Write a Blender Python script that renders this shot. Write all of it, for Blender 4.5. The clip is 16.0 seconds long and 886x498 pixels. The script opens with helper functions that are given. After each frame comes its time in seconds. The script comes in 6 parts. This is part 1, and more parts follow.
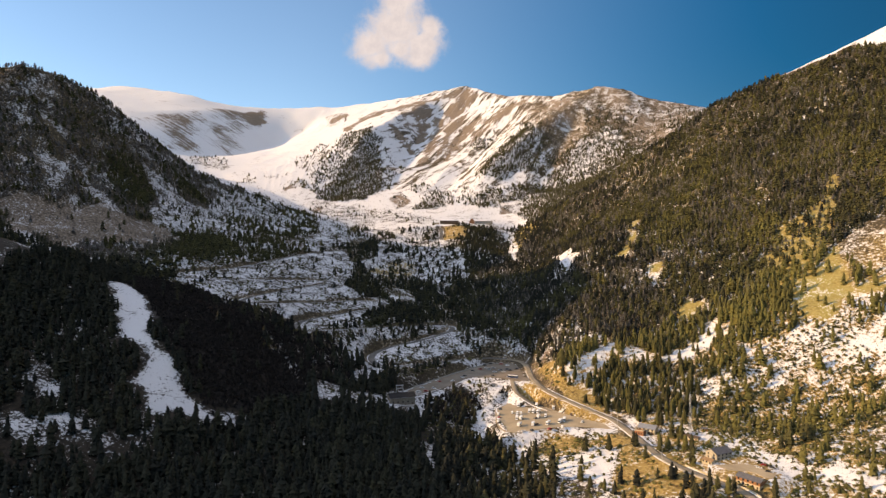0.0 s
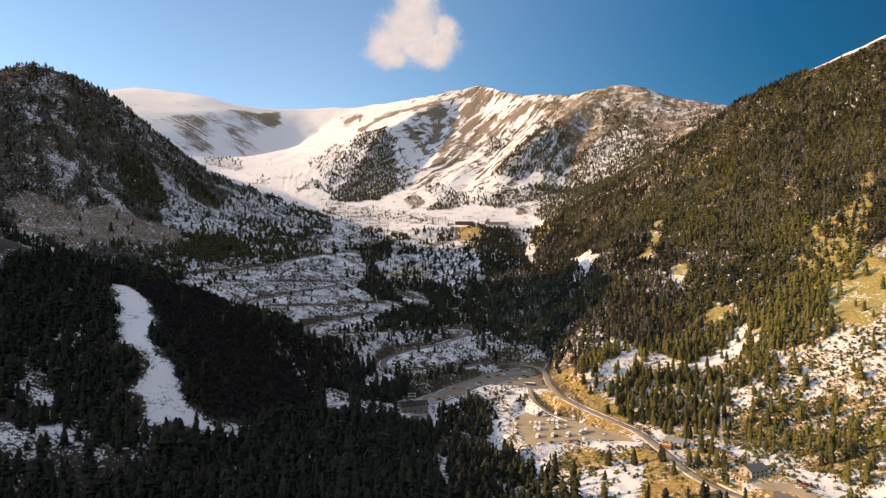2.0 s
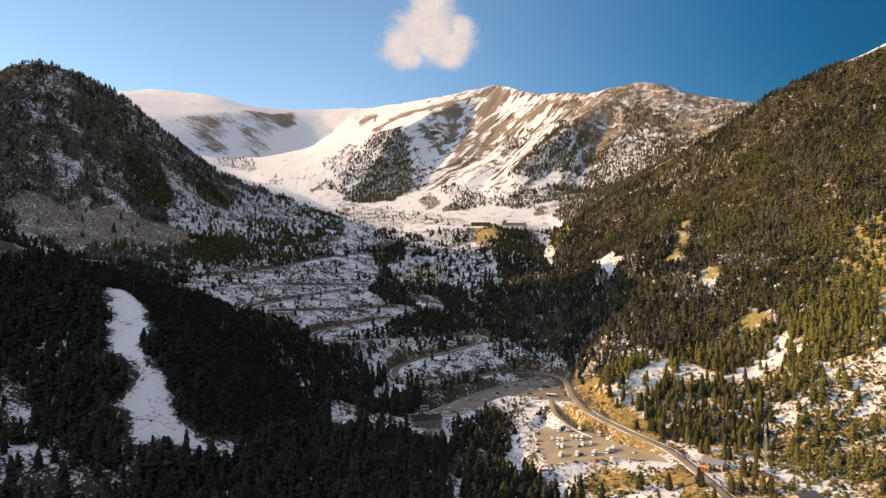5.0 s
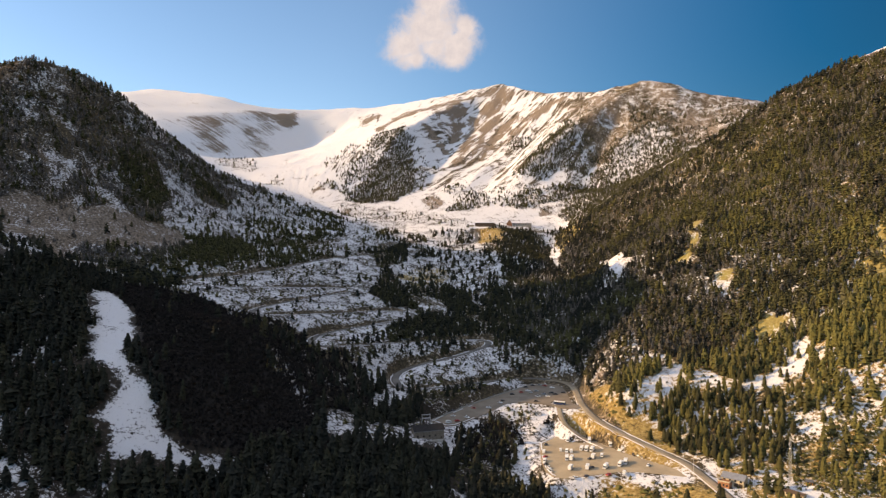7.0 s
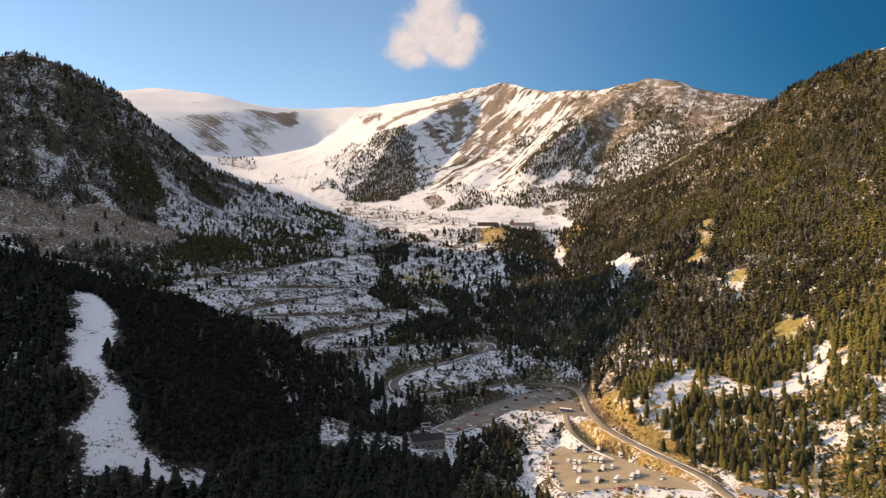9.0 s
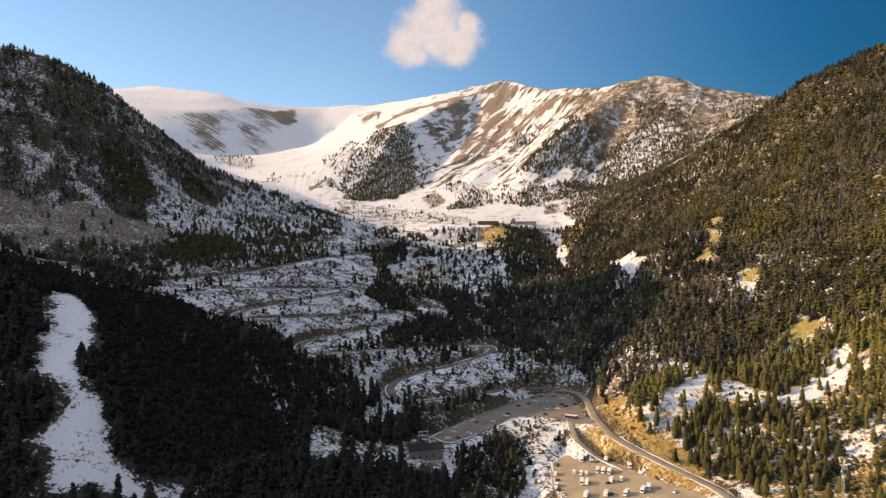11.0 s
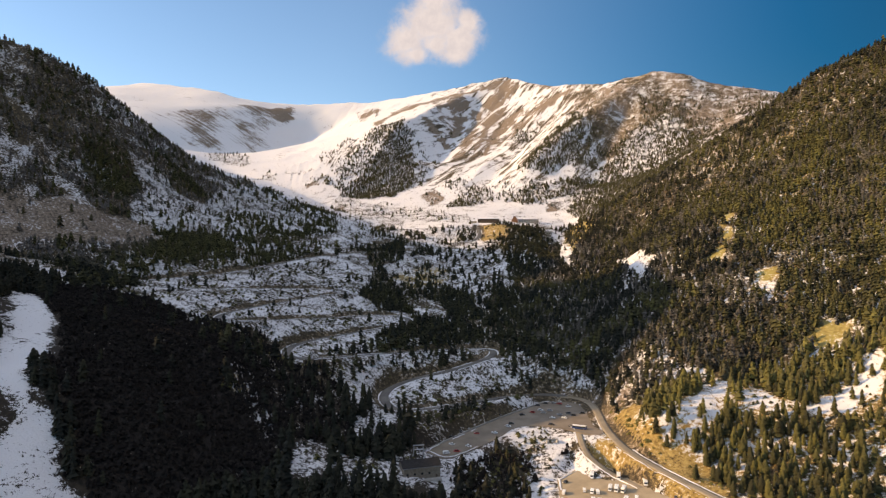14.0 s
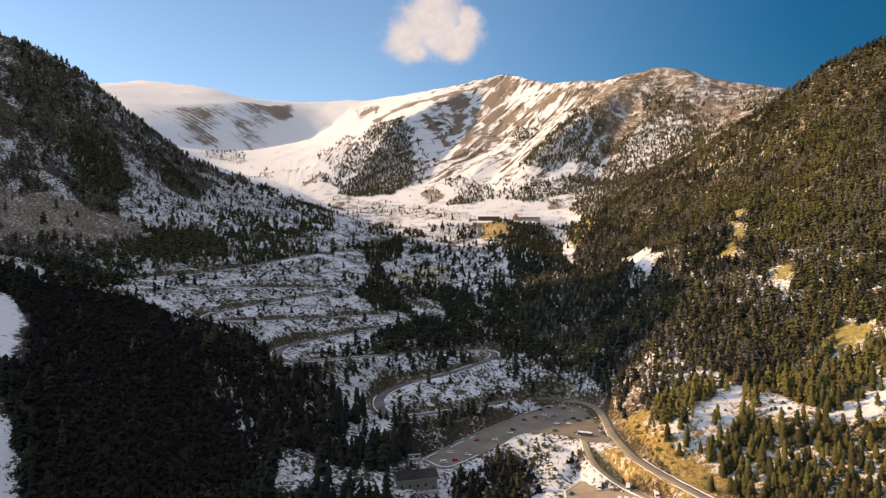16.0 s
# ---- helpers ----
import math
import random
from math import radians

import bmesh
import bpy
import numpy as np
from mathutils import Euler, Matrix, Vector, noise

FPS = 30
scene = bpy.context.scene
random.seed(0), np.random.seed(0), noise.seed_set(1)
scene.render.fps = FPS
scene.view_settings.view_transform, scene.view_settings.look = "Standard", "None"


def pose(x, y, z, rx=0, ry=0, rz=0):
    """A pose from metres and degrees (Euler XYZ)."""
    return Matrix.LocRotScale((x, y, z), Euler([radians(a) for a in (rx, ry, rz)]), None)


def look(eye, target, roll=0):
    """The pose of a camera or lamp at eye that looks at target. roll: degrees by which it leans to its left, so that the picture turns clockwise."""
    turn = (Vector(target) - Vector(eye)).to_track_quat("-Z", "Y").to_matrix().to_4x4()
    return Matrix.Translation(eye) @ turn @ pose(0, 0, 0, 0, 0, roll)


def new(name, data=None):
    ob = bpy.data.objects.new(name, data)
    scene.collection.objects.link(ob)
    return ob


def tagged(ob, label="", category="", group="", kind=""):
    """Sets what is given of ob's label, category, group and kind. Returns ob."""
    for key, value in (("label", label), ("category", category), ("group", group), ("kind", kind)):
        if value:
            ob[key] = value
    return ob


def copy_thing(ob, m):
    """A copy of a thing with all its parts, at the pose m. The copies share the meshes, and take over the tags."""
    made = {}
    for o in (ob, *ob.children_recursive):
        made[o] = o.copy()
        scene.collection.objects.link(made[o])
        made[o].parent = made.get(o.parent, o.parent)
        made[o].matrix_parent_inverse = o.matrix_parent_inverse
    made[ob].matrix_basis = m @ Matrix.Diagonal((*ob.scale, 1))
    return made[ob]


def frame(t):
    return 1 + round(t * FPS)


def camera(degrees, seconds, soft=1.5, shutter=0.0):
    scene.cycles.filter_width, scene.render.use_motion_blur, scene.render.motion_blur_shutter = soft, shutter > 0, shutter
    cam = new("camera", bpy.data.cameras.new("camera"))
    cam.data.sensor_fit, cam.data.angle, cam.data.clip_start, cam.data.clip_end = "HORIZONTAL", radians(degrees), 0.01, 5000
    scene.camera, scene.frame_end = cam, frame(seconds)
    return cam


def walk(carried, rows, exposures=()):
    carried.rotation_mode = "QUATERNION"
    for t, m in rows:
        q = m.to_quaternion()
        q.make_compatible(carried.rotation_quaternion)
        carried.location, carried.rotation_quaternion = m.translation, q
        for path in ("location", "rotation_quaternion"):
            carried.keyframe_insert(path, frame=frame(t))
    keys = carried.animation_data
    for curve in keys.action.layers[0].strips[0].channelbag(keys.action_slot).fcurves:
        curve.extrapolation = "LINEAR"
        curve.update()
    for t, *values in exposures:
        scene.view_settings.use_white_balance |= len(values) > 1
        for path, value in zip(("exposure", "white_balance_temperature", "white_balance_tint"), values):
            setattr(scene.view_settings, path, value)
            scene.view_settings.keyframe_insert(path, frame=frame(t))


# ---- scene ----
# ---- camera ----
cam = camera(70.0, 16.0, soft=1.3)
walk(cam, [
    (0.0, pose(-2.72, -149.57, 171.60, 89.72, 0.00, -0.93)),
    (0.5, pose(-2.27, -142.11, 171.77, 89.75, 0.00, -0.76)),
    (1.0, pose(-1.87, -134.64, 171.90, 89.77, 0.00, -0.37)),
    (1.5, pose(-1.51, -127.17, 172.02, 89.80, 0.00, 0.30)),
    (2.0, pose(-1.21, -119.70, 172.10, 89.82, 0.00, 0.47)),
    (2.5, pose(-0.94, -112.23, 172.17, 89.85, 0.00, 0.54)),
    (3.0, pose(-0.72, -104.76, 172.21, 89.87, 0.00, 0.61)),
    (3.5, pose(-0.53, -97.28, 172.22, 89.89, -0.00, 0.68)),
    (4.0, pose(-0.37, -89.81, 172.21, 89.92, -0.00, 1.17)),
    (6.5, pose(0.01, -52.41, 171.76, 90.05, -0.00, 2.25)),
    (7.0, pose(0.03, -44.93, 171.59, 90.08, 0.00, 2.29)),
    (7.5, pose(0.04, -37.44, 171.39, 90.10, -0.00, 2.34)),
    (8.0, pose(0.04, -29.96, 171.17, 90.11, -0.00, 2.46)),
    (8.5, pose(0.03, -22.47, 170.92, 90.11, -0.00, 2.48)),
    (9.0, pose(0.02, -14.98, 170.64, 90.12, -0.00, 2.48)),
    (11.5, pose(0.03, 22.48, 168.83, 90.12, -0.00, 2.50)),
    (12.0, pose(0.06, 29.98, 168.39, 90.11, -0.00, 2.51)),
    (12.5, pose(0.11, 37.47, 167.91, 90.11, -0.00, 2.51)),
    (13.0, pose(0.19, 44.97, 167.41, 90.12, -0.00, 2.50)),
    (13.5, pose(0.29, 52.47, 166.87, 90.12, -0.00, 2.51)),
    (14.0, pose(0.41, 59.97, 166.31, 90.13, -0.00, 2.51)),
    (14.5, pose(0.57, 67.48, 165.72, 90.11, -0.00, 2.51)),
    (15.0, pose(0.76, 74.98, 165.10, 90.10, -0.00, 2.54)),
    (15.5, pose(0.99, 82.49, 164.45, 90.10, -0.00, 2.54)),
    (16.0, pose(1.25, 89.99, 163.77, 90.09, -0.00, 2.56)),
], [(0.0, 0.48, 8850, 13), (16.0, 0.48, 8850, 13)])

# ---- daylight: a low sun from the west, over the near ridge ----
SUN_UP, SUN_BACK = 22.0, 5.0
sun_way = Vector((-math.cos(radians(SUN_UP)) * math.cos(radians(SUN_BACK)),
                  -math.cos(radians(SUN_UP)) * math.sin(radians(SUN_BACK)), math.sin(radians(SUN_UP))))
world = bpy.data.worlds.new("sky")
scene.world = world
world.use_nodes = True
wn = world.node_tree
sky = wn.nodes.new("ShaderNodeTexSky")
sky.sky_type, sky.sun_disc = "NISHITA", False
sky.sun_elevation = radians(SUN_UP)
sky.sun_rotation = math.atan2(sun_way.x, sun_way.y)
sky.altitude, sky.air_density, sky.dust_density, sky.ozone_density = 2000, 1.0, 1.6, 3.0
deep = wn.nodes.new("ShaderNodeHueSaturation")
wn.links.new(sky.outputs[0], deep.inputs["Color"])
# the air glows towards the sun and deepens away from it
ray = wn.nodes.new("ShaderNodeTexCoord")
toward = wn.nodes.new("ShaderNodeVectorMath")
toward.operation = "DOT_PRODUCT"
toward.inputs[1].default_value = sun_way
wn.links.new(ray.outputs["Generated"], toward.inputs[0])
glow = wn.nodes.new("ShaderNodeMapRange")
glow.interpolation_type = "SMOOTHSTEP"
pale = wn.nodes.new("ShaderNodeMapRange")
pale.interpolation_type = "SMOOTHSTEP"
for node, low, high in ((glow, 0.038, 0.205), (pale, 1.5, 1.12)):
    for key, value in (("From Min", -0.62), ("From Max", 0.25), ("To Min", low), ("To Max", high)):
        node.inputs[key].default_value = value
    wn.links.new(toward.outputs["Value"], node.inputs["Value"])
# sky above the view made brighter and paler, added to fill the shade
split = wn.nodes.new("ShaderNodeSeparateXYZ")
wn.links.new(ray.outputs["Generated"], split.inputs[0])
overhead_fill = wn.nodes.new("ShaderNodeMapRange")
overhead_fill.interpolation_type = "SMOOTHSTEP"
for key, value in (("From Min", 0.42), ("From Max", 0.85), ("To Min", 1.0), ("To Max", 2.6)):
    overhead_fill.inputs[key].default_value = value
wn.links.new(split.outputs[2], overhead_fill.inputs["Value"])
milky = wn.nodes.new("ShaderNodeMapRange")
for key, value in (("From Min", 0.42), ("From Max", 0.85), ("To Min", 1.0), ("To Max", 0.5)):
    milky.inputs[key].default_value = value
wn.links.new(split.outputs[2], milky.inputs["Value"])
tone = wn.nodes.new("ShaderNodeMath")
tone.operation = "MULTIPLY"
wn.links.new(pale.outputs[0], tone.inputs[0])
wn.links.new(milky.outputs[0], tone.inputs[1])
wn.links.new(tone.outputs[0], deep.inputs["Saturation"])
both = wn.nodes.new("ShaderNodeMath")
both.operation = "MULTIPLY"
wn.links.new(glow.outputs[0], both.inputs[0])
wn.links.new(overhead_fill.outputs[0], both.inputs[1])
wn.links.new(both.outputs[0], wn.nodes["Background"].inputs[1])
wn.links.new(deep.outputs[0], wn.nodes["Background"].inputs[0])
sun = new("sun", bpy.data.lights.new("sun", "SUN"))
sun.data.energy, sun.data.angle, sun.data.color = 4.5, radians(0.5), (1.0, 0.74, 0.45)
sun.matrix_world = look((0, 0, 900), Vector((0, 0, 900)) - sun_way)

# ---- node helpers ----
class Mat:
    """A node material under construction."""
    def __init__(self, name):
        self.m = bpy.data.materials.new(name)
        self.m.use_nodes = True
        self.t = self.m.node_tree
        self.b = self.t.nodes["Principled BSDF"]
        self.out = self.t.nodes["Material Output"]
        self.b.inputs["Specular IOR Level"].default_value = 0.2

    def put(self, node, key, value):
        if value is None:
            return
        if isinstance(value, bpy.types.NodeSocket):
            self.t.links.new(value, node.inputs[key])
        else:
            node.inputs[key].default_value = value

    def where(self):
        return self.t.nodes.new("ShaderNodeNewGeometry").outputs["Position"]

    def scaled(self, vec, s):
        n = self.t.nodes.new("ShaderNodeVectorMath")
        n.operation = "MULTIPLY"
        self.put(n, 0, vec)
        self.put(n, 1, s)
        return n.outputs[0]

    def noise(self, vec, scale, detail=4.0, rough=0.6, distort=0.0):
        n = self.t.nodes.new("ShaderNodeTexNoise")
        self.put(n, "Vector", vec)
        for k, v in (("Scale", scale), ("Detail", detail), ("Roughness", rough), ("Distortion", distort)):
            n.inputs[k].default_value = v
        return n.outputs["Fac"]

    def math(self, op, a, b=None, c=None, clamp=False):
        n = self.t.nodes.new("ShaderNodeMath")
        n.operation, n.use_clamp = op, clamp
        for i, v in enumerate((a, b, c)):
            self.put(n, i, v)
        return n.outputs[0]

    def step(self, v, lo, hi, a=0.0, b=1.0):
        n = self.t.nodes.new("ShaderNodeMapRange")
        n.interpolation_type = "SMOOTHSTEP"
        for k, x in (("Value", v), ("From Min", lo), ("From Max", hi), ("To Min", a), ("To Max", b)):
            self.put(n, k, x)
        return n.outputs[0]

    def mix(self, f, a, b):
        n = self.t.nodes.new("ShaderNodeMix")
        n.data_type = "RGBA"
        self.put(n, 0, f)
        self.put(n, 6, a)
        self.put(n, 7, b)
        return n.outputs[2]

    def attr(self, name):
        n = self.t.nodes.new("ShaderNodeAttribute")
        n.attribute_name = name
        return n

    def bump(self, h, strength, distance):
        n = self.t.nodes.new("ShaderNodeBump")
        n.inputs["Strength"].default_value, n.inputs["Distance"].default_value = strength, distance
        self.put(n, "Height", h)
        self.t.links.new(n.outputs[0], self.b.inputs["Normal"])

    def done(self, colour=None, rough=0.85, metal=0.0):
        self.put(self.b, "Base Color", colour)
        self.put(self.b, "Roughness", rough)
        self.b.inputs["Metallic"].default_value = metal
        return self.m


def plain(name, rgb, rough=0.7, vary=0.25, scale=0.6, metal=0.0, spec=0.3):
    """A painted or weathered surface with two scales of variation."""
    k = Mat(name)
    p = k.where()
    big, fine = k.noise(p, scale), k.noise(p, scale * 9)
    f = k.math("ADD", k.math("MULTIPLY", big, 0.6), k.math("MULTIPLY", fine, 0.4))
    dark = tuple(c * (1 - vary) for c in rgb) + (1,)
    light = tuple(min(1, c * (1 + vary * 0.6)) for c in rgb) + (1,)
    k.b.inputs["Specular IOR Level"].default_value = spec
    return k.done(k.mix(k.step(f, 0.3, 0.7), dark, light), rough, metal)


# ---- the lie of the land: ridge, spur, gully and valley lines (metres) ----
# terrain begin
LAND = {}
LAND["far_skyline"] = [(-1667.5, 2610, 837), (-1785, 2827.5, 891.3), (-1665.4, 2900, 921.3), (-1523.6, 2943.5, 944.2), (-1351.1, 2929, 925.2), (-1136.8, 2871, 884.8), (-1030, 2871, 844.2), (-810.2, 3045, 859.7), (-543.3, 3117.5, 881.7), (-311.7, 3074, 894.9), (-86.5, 2987, 921), (146, 2905.8, 945.5), (264.1, 2726, 864.8), (382, 2537.5, 809.1), (485.2, 2378, 774.5), (628.8, 2250.4, 785), (722.8, 2204, 753.6), (808.9, 2175, 714), (972.4, 2117, 669.5), (1196.4, 2030, 607.3), (1740, 1885, 547)]
LAND["bowl_crest"] = [(-1331.5, 2392.5, 691.2), (-1243.7, 2537.5, 732.6), (-1068.6, 2697, 780.1), (-914.2, 2842, 802.7), (-793.1, 2929, 807.1)]
LAND["bowl_floor"] = [(-1046.3, 2262, 515.3), (-937.7, 2363.5, 514.4), (-807.9, 2508.5, 529.5), (-704.6, 2740.5, 616.2), (-608.9, 2885.5, 717.4)]
LAND["bastiments_spur"] = [(146, 2905.8, 945.5), (-5.2, 2740.5, 834.2), (-140.9, 2508.5, 727.8), (-242, 2276.5, 615.9), (-280.9, 2175, 553.2), (-316, 2015.5, 434), (-303.6, 1827, 323.1)]
LAND["knoll_side"] = [(-208.1, 2160.5, 520.7), (-162.8, 2059, 438.8), (-162.6, 1841.5, 335.6)]
LAND["gully_mid"] = [(43.5, 2697, 774.7), (-38.1, 2465, 623.7), (-84.5, 2218.5, 488.9), (-121.8, 2001, 394.8), (-142.4, 1798, 323.5)]
LAND["rib_mid"] = [(162.9, 2668, 779.1), (103.9, 2407, 612.1), (34.3, 2117, 464.3), (-54.4, 1870.5, 363.2), (-113.1, 1725.5, 293.8)]
LAND["gully_right"] = [(341.1, 2407, 696.9), (215.5, 2218.5, 557.1), (103.9, 1986.5, 428.1), (45.8, 1812.5, 340.5)]
LAND["dona_spur_left"] = [(628.8, 2250.4, 785), (476.5, 2146, 677.5), (322.3, 2015.5, 566.7), (198.9, 1870.5, 446.6), (120.6, 1711, 330.9)]
LAND["dona_gully"] = [(504.3, 2102.5, 601), (391.6, 1914, 434.6), (320.2, 1711, 314.7)]
LAND["dona_spur_right"] = [(628.8, 2250.4, 785), (616.6, 2073.5, 622), (536.3, 1885, 463.6), (434.7, 1682, 342.2)]
LAND["dona_east"] = [(808.9, 2175, 714), (734.3, 1972, 572.5), (649, 1827, 470.2)]
LAND["snow_floor"] = [(-807, 2030, 429.1), (-700.3, 1943, 387.5), (-531.1, 1856, 346.7), (-417.8, 1740, 300.5), (-280.3, 1595, 245.7), (-197.5, 1638.5, 258), (-74.9, 1580.5, 257.7), (40, 1471.8, 234.2), (167, 1566, 253.6), (256, 1595, 269.3)]
LAND["snow_floor_back"] = [(-345.7, 1783.5, 311.6), (-211.2, 1754.5, 304.1), (-49, 1682, 286), (102.5, 1667.5, 289.2)]
LAND["snow_lip"] = [(-210.4, 1435.5, 209.4), (-147.1, 1435.5, 214.6), (-54.5, 1421, 221.8), (23.2, 1421, 221.7), (86.8, 1406.5, 219.9)]
LAND["left_ridge"] = [(-1450, 797.5, 550), (-1015, 928, 494.9), (-812, 986, 463), (-746.3, 1007.8, 506.5), (-726.8, 1022.2, 503), (-701.3, 1044, 497.4), (-649.8, 1094.8, 465.3), (-613.2, 1145.5, 424.1), (-567.8, 1189, 371.7), (-523.7, 1232.5, 338.1), (-487.5, 1276, 319.8), (-404.7, 1319.5, 287.6), (-327.1, 1355.8, 249.2), (-242.8, 1377.5, 226.1), (-200.8, 1334, 192.6)]
LAND["left_face_top"] = [(-734.3, 928, 385.7), (-658.1, 949.8, 389.7), (-614.6, 1000.5, 362.6), (-560.1, 1044, 311.3)]
LAND["left_face_mid"] = [(-661.9, 833.8, 300.9), (-624.9, 862.8, 300.8), (-580.1, 899, 275.8), (-529.8, 986, 257.3), (-486.7, 1058.5, 243.4), (-433.2, 1160, 228.3), (-355.5, 1232.5, 214.5)]
LAND["left_face_low"] = [(-696, 688.8, 257), (-589.6, 739.5, 201.6), (-543.7, 768.5, 199), (-497.7, 804.8, 192.5), (-452.5, 870, 181.8), (-404.8, 957, 182.8), (-346.3, 1058.5, 184), (-270, 1160, 183)]
LAND["left_face_foot"] = [(-530.3, 717.8, 166.3), (-471.3, 725, 158), (-418.7, 732.2, 145.4)]
LAND["near_hill_crest"] = [(-609, 495.9, 227.7), (-466.6, 536.5, 178.6), (-393.9, 514.8, 154.5), (-328.4, 500.2, 128.7), (-277.3, 514.8, 117.2), (-223.4, 529.2, 104.1), (-177.2, 536.5, 80.7), (-140.8, 536.5, 50), (-103.2, 529.2, 22)]
# Unseen ridge added west of the view, heights set to shade valley and hill
LAND["west_shade_ridge"] = [(-800, 60, 300), (-800, 200, 333), (-800, 350, 335), (-815, 440, 338), (-850, 500, 359), (-900, 562, 400), (-900, 620, 488), (-900, 670, 590), (-920, 760, 632), (-960, 860, 622), (-1015, 928, 540)]
LAND["west_back"] = [(-1400, 100, 440), (-1400, 500, 500), (-1430, 700, 540)]
LAND["near_hill_west"] = [(-609, 300, 185), (-609, 420, 215)]
LAND["near_hill_back"] = [(-609, 609, 220.8), (-511.8, 638, 173), (-431.1, 630.8, 148.7), (-340.6, 623.5, 128.2), (-247.3, 601.8, 98.4)]
LAND["near_hill_face"] = [(-580, 333.5, 184.5), (-373.7, 398.8, 111.7), (-319.5, 413.2, 104.9), (-249.7, 403.1, 97.1), (-192.9, 435, 76), (-148, 464, 38.2)]
LAND["near_hill_low"] = [(-507.5, 188.5, 97.5), (-295.5, 282.8, 55.5), (-250.6, 304.5, 49.3), (-202.6, 333.5, 41.2), (-160.4, 362.5, 24), (-122.9, 398.8, 13.2)]
LAND["left_foreground"] = [(-580, 43.5, 68.5), (-319, 145, 17.8), (-174, 246.5, 4.7), (-101.5, 304.5, 3.2), (-43.5, 362.5, -1.1)]
LAND["stream"] = [(116, -580, -105.5), (101.5, -145, -69.2), (89.9, 145, -47.5), (72.5, 275.5, -30.1), (60.9, 362.5, -22.9), (55.1, 435, -18.5), (47.9, 507.5, -9.8), (43.5, 565.5, -1.1)]
LAND["valley_gully"] = [(80.8, 681.5, 40.5), (73.2, 812, 61.2), (62.1, 928, 84.3), (79.2, 1044, 116.8), (124.5, 1160, 148), (186.8, 1348.5, 179.9), (224.5, 1479, 222.2)]
LAND["lodge_spur"] = [(61.3, 1406.5, 226.3), (76.3, 1334, 205.3), (62.8, 1189, 163.7), (45.8, 1044, 126.3), (31.9, 913.5, 89.7), (17.5, 826.5, 66.7)]
LAND["mid_slope"] = [(-161.4, 1334, 193.3), (-164.8, 1178.9, 168), (-128.8, 1058.5, 135.1), (-97.5, 942.5, 104.1), (-57.9, 870, 77)]
LAND["mid_slope_right"] = [(-62.1, 1305, 186.8), (-44.1, 1145.5, 142.9), (-20, 986, 101.4), (-9.7, 870, 69.2)]
LAND["right_crest"] = [(233.2, 1450, 224.4), (268.4, 1363, 245.5), (312.2, 1290.5, 279.6), (403.7, 1218, 335.6), (487.8, 1160, 398.1), (538.4, 1145.5, 435.9), (575.5, 1131, 459.5), (657.5, 1102, 500.4), (713.4, 1087.5, 519.6), (1015, 1044, 671.5), (1450, 942.5, 787.5)]
LAND["right_back"] = [(281.4, 1160, 195.5), (213.4, 1029.5, 146), (152.1, 884.5, 92.7), (137.3, 754, 62.3)]
LAND["right_upper"] = [(216.6, 903.4, 155.6), (322.3, 878.7, 209.6), (397.7, 848.2, 219.7), (483.5, 862.8, 276.4), (577.5, 884.5, 332.6), (754, 870, 416.5), (1377.5, 696, 605)]
LAND["right_mid"] = [(168.2, 681.5, 72.6), (234.8, 696, 96.6), (297.5, 696, 109.6), (333.4, 667, 112.2), (401, 681.5, 154.6), (453.8, 688.8, 185.7), (667, 667, 278.8), (1232.5, 493, 474.5)]
LAND["right_low"] = [(146.8, 558.2, 48.2), (191.1, 594.5, 52), (251.9, 607.6, 56.7), (288.8, 561.2, 60.8), (323.3, 543.8, 72.9), (357.6, 536.5, 94.1), (609, 464, 170), (1087.5, 290, 315)]
LAND["right_foot"] = [(136.6, 543.8, 13.3), (172.6, 514.8, 4.8), (202.7, 478.5, 8), (247.5, 449.5, 7.2), (285.5, 427.8, 7.7), (333.8, 420.5, 12.1), (401.4, 413.2, 36.6), (580, 333.5, 119.2)]
LAND["valley_right"] = [(377, -580, -62), (333.5, -145, -40.2), (304.5, 145, -14.2), (290, 246.5, -4), (268.2, 319, 0.4), (232, 377, 3.2)]
LAND["far_right_wall"] = [(870, -580, 228), (870, -145, 199), (797.5, 174, 199)]
LAND["far_left_wall"] = [(-870, -580, 141), (-870, -145, 155.5), (-870, 174, 199)]
ROAD_A = [(99.6, 719, 16.3), (76.7, 719.3, 17.8), (43.3, 705.1, 18.5), (10.9, 679.3, 19.9), (-41, 619.6, 25), (-64.5, 599.5, 29.3), (-79.9, 629.7, 31.5), (-78.7, 664.5, 34.4), (-51.9, 690.9, 39.5), (-21, 711.7, 42.4), (12, 746.3, 46.8), (28.8, 781.6, 48.9), (23.1, 805.4, 51.1), (-22.6, 768.6, 55.4), (-85.2, 704.2, 61.2), (-138, 645.4, 65.6), (-160.1, 626, 68.5), (-178.6, 658.3, 70), (-174.4, 695.9, 72.1), (-143.2, 735.3, 75), (-94.6, 782.5, 77.9), (-72.6, 819, 79.8), (-81.1, 853.7, 83), (-118.6, 853.5, 85.2)]
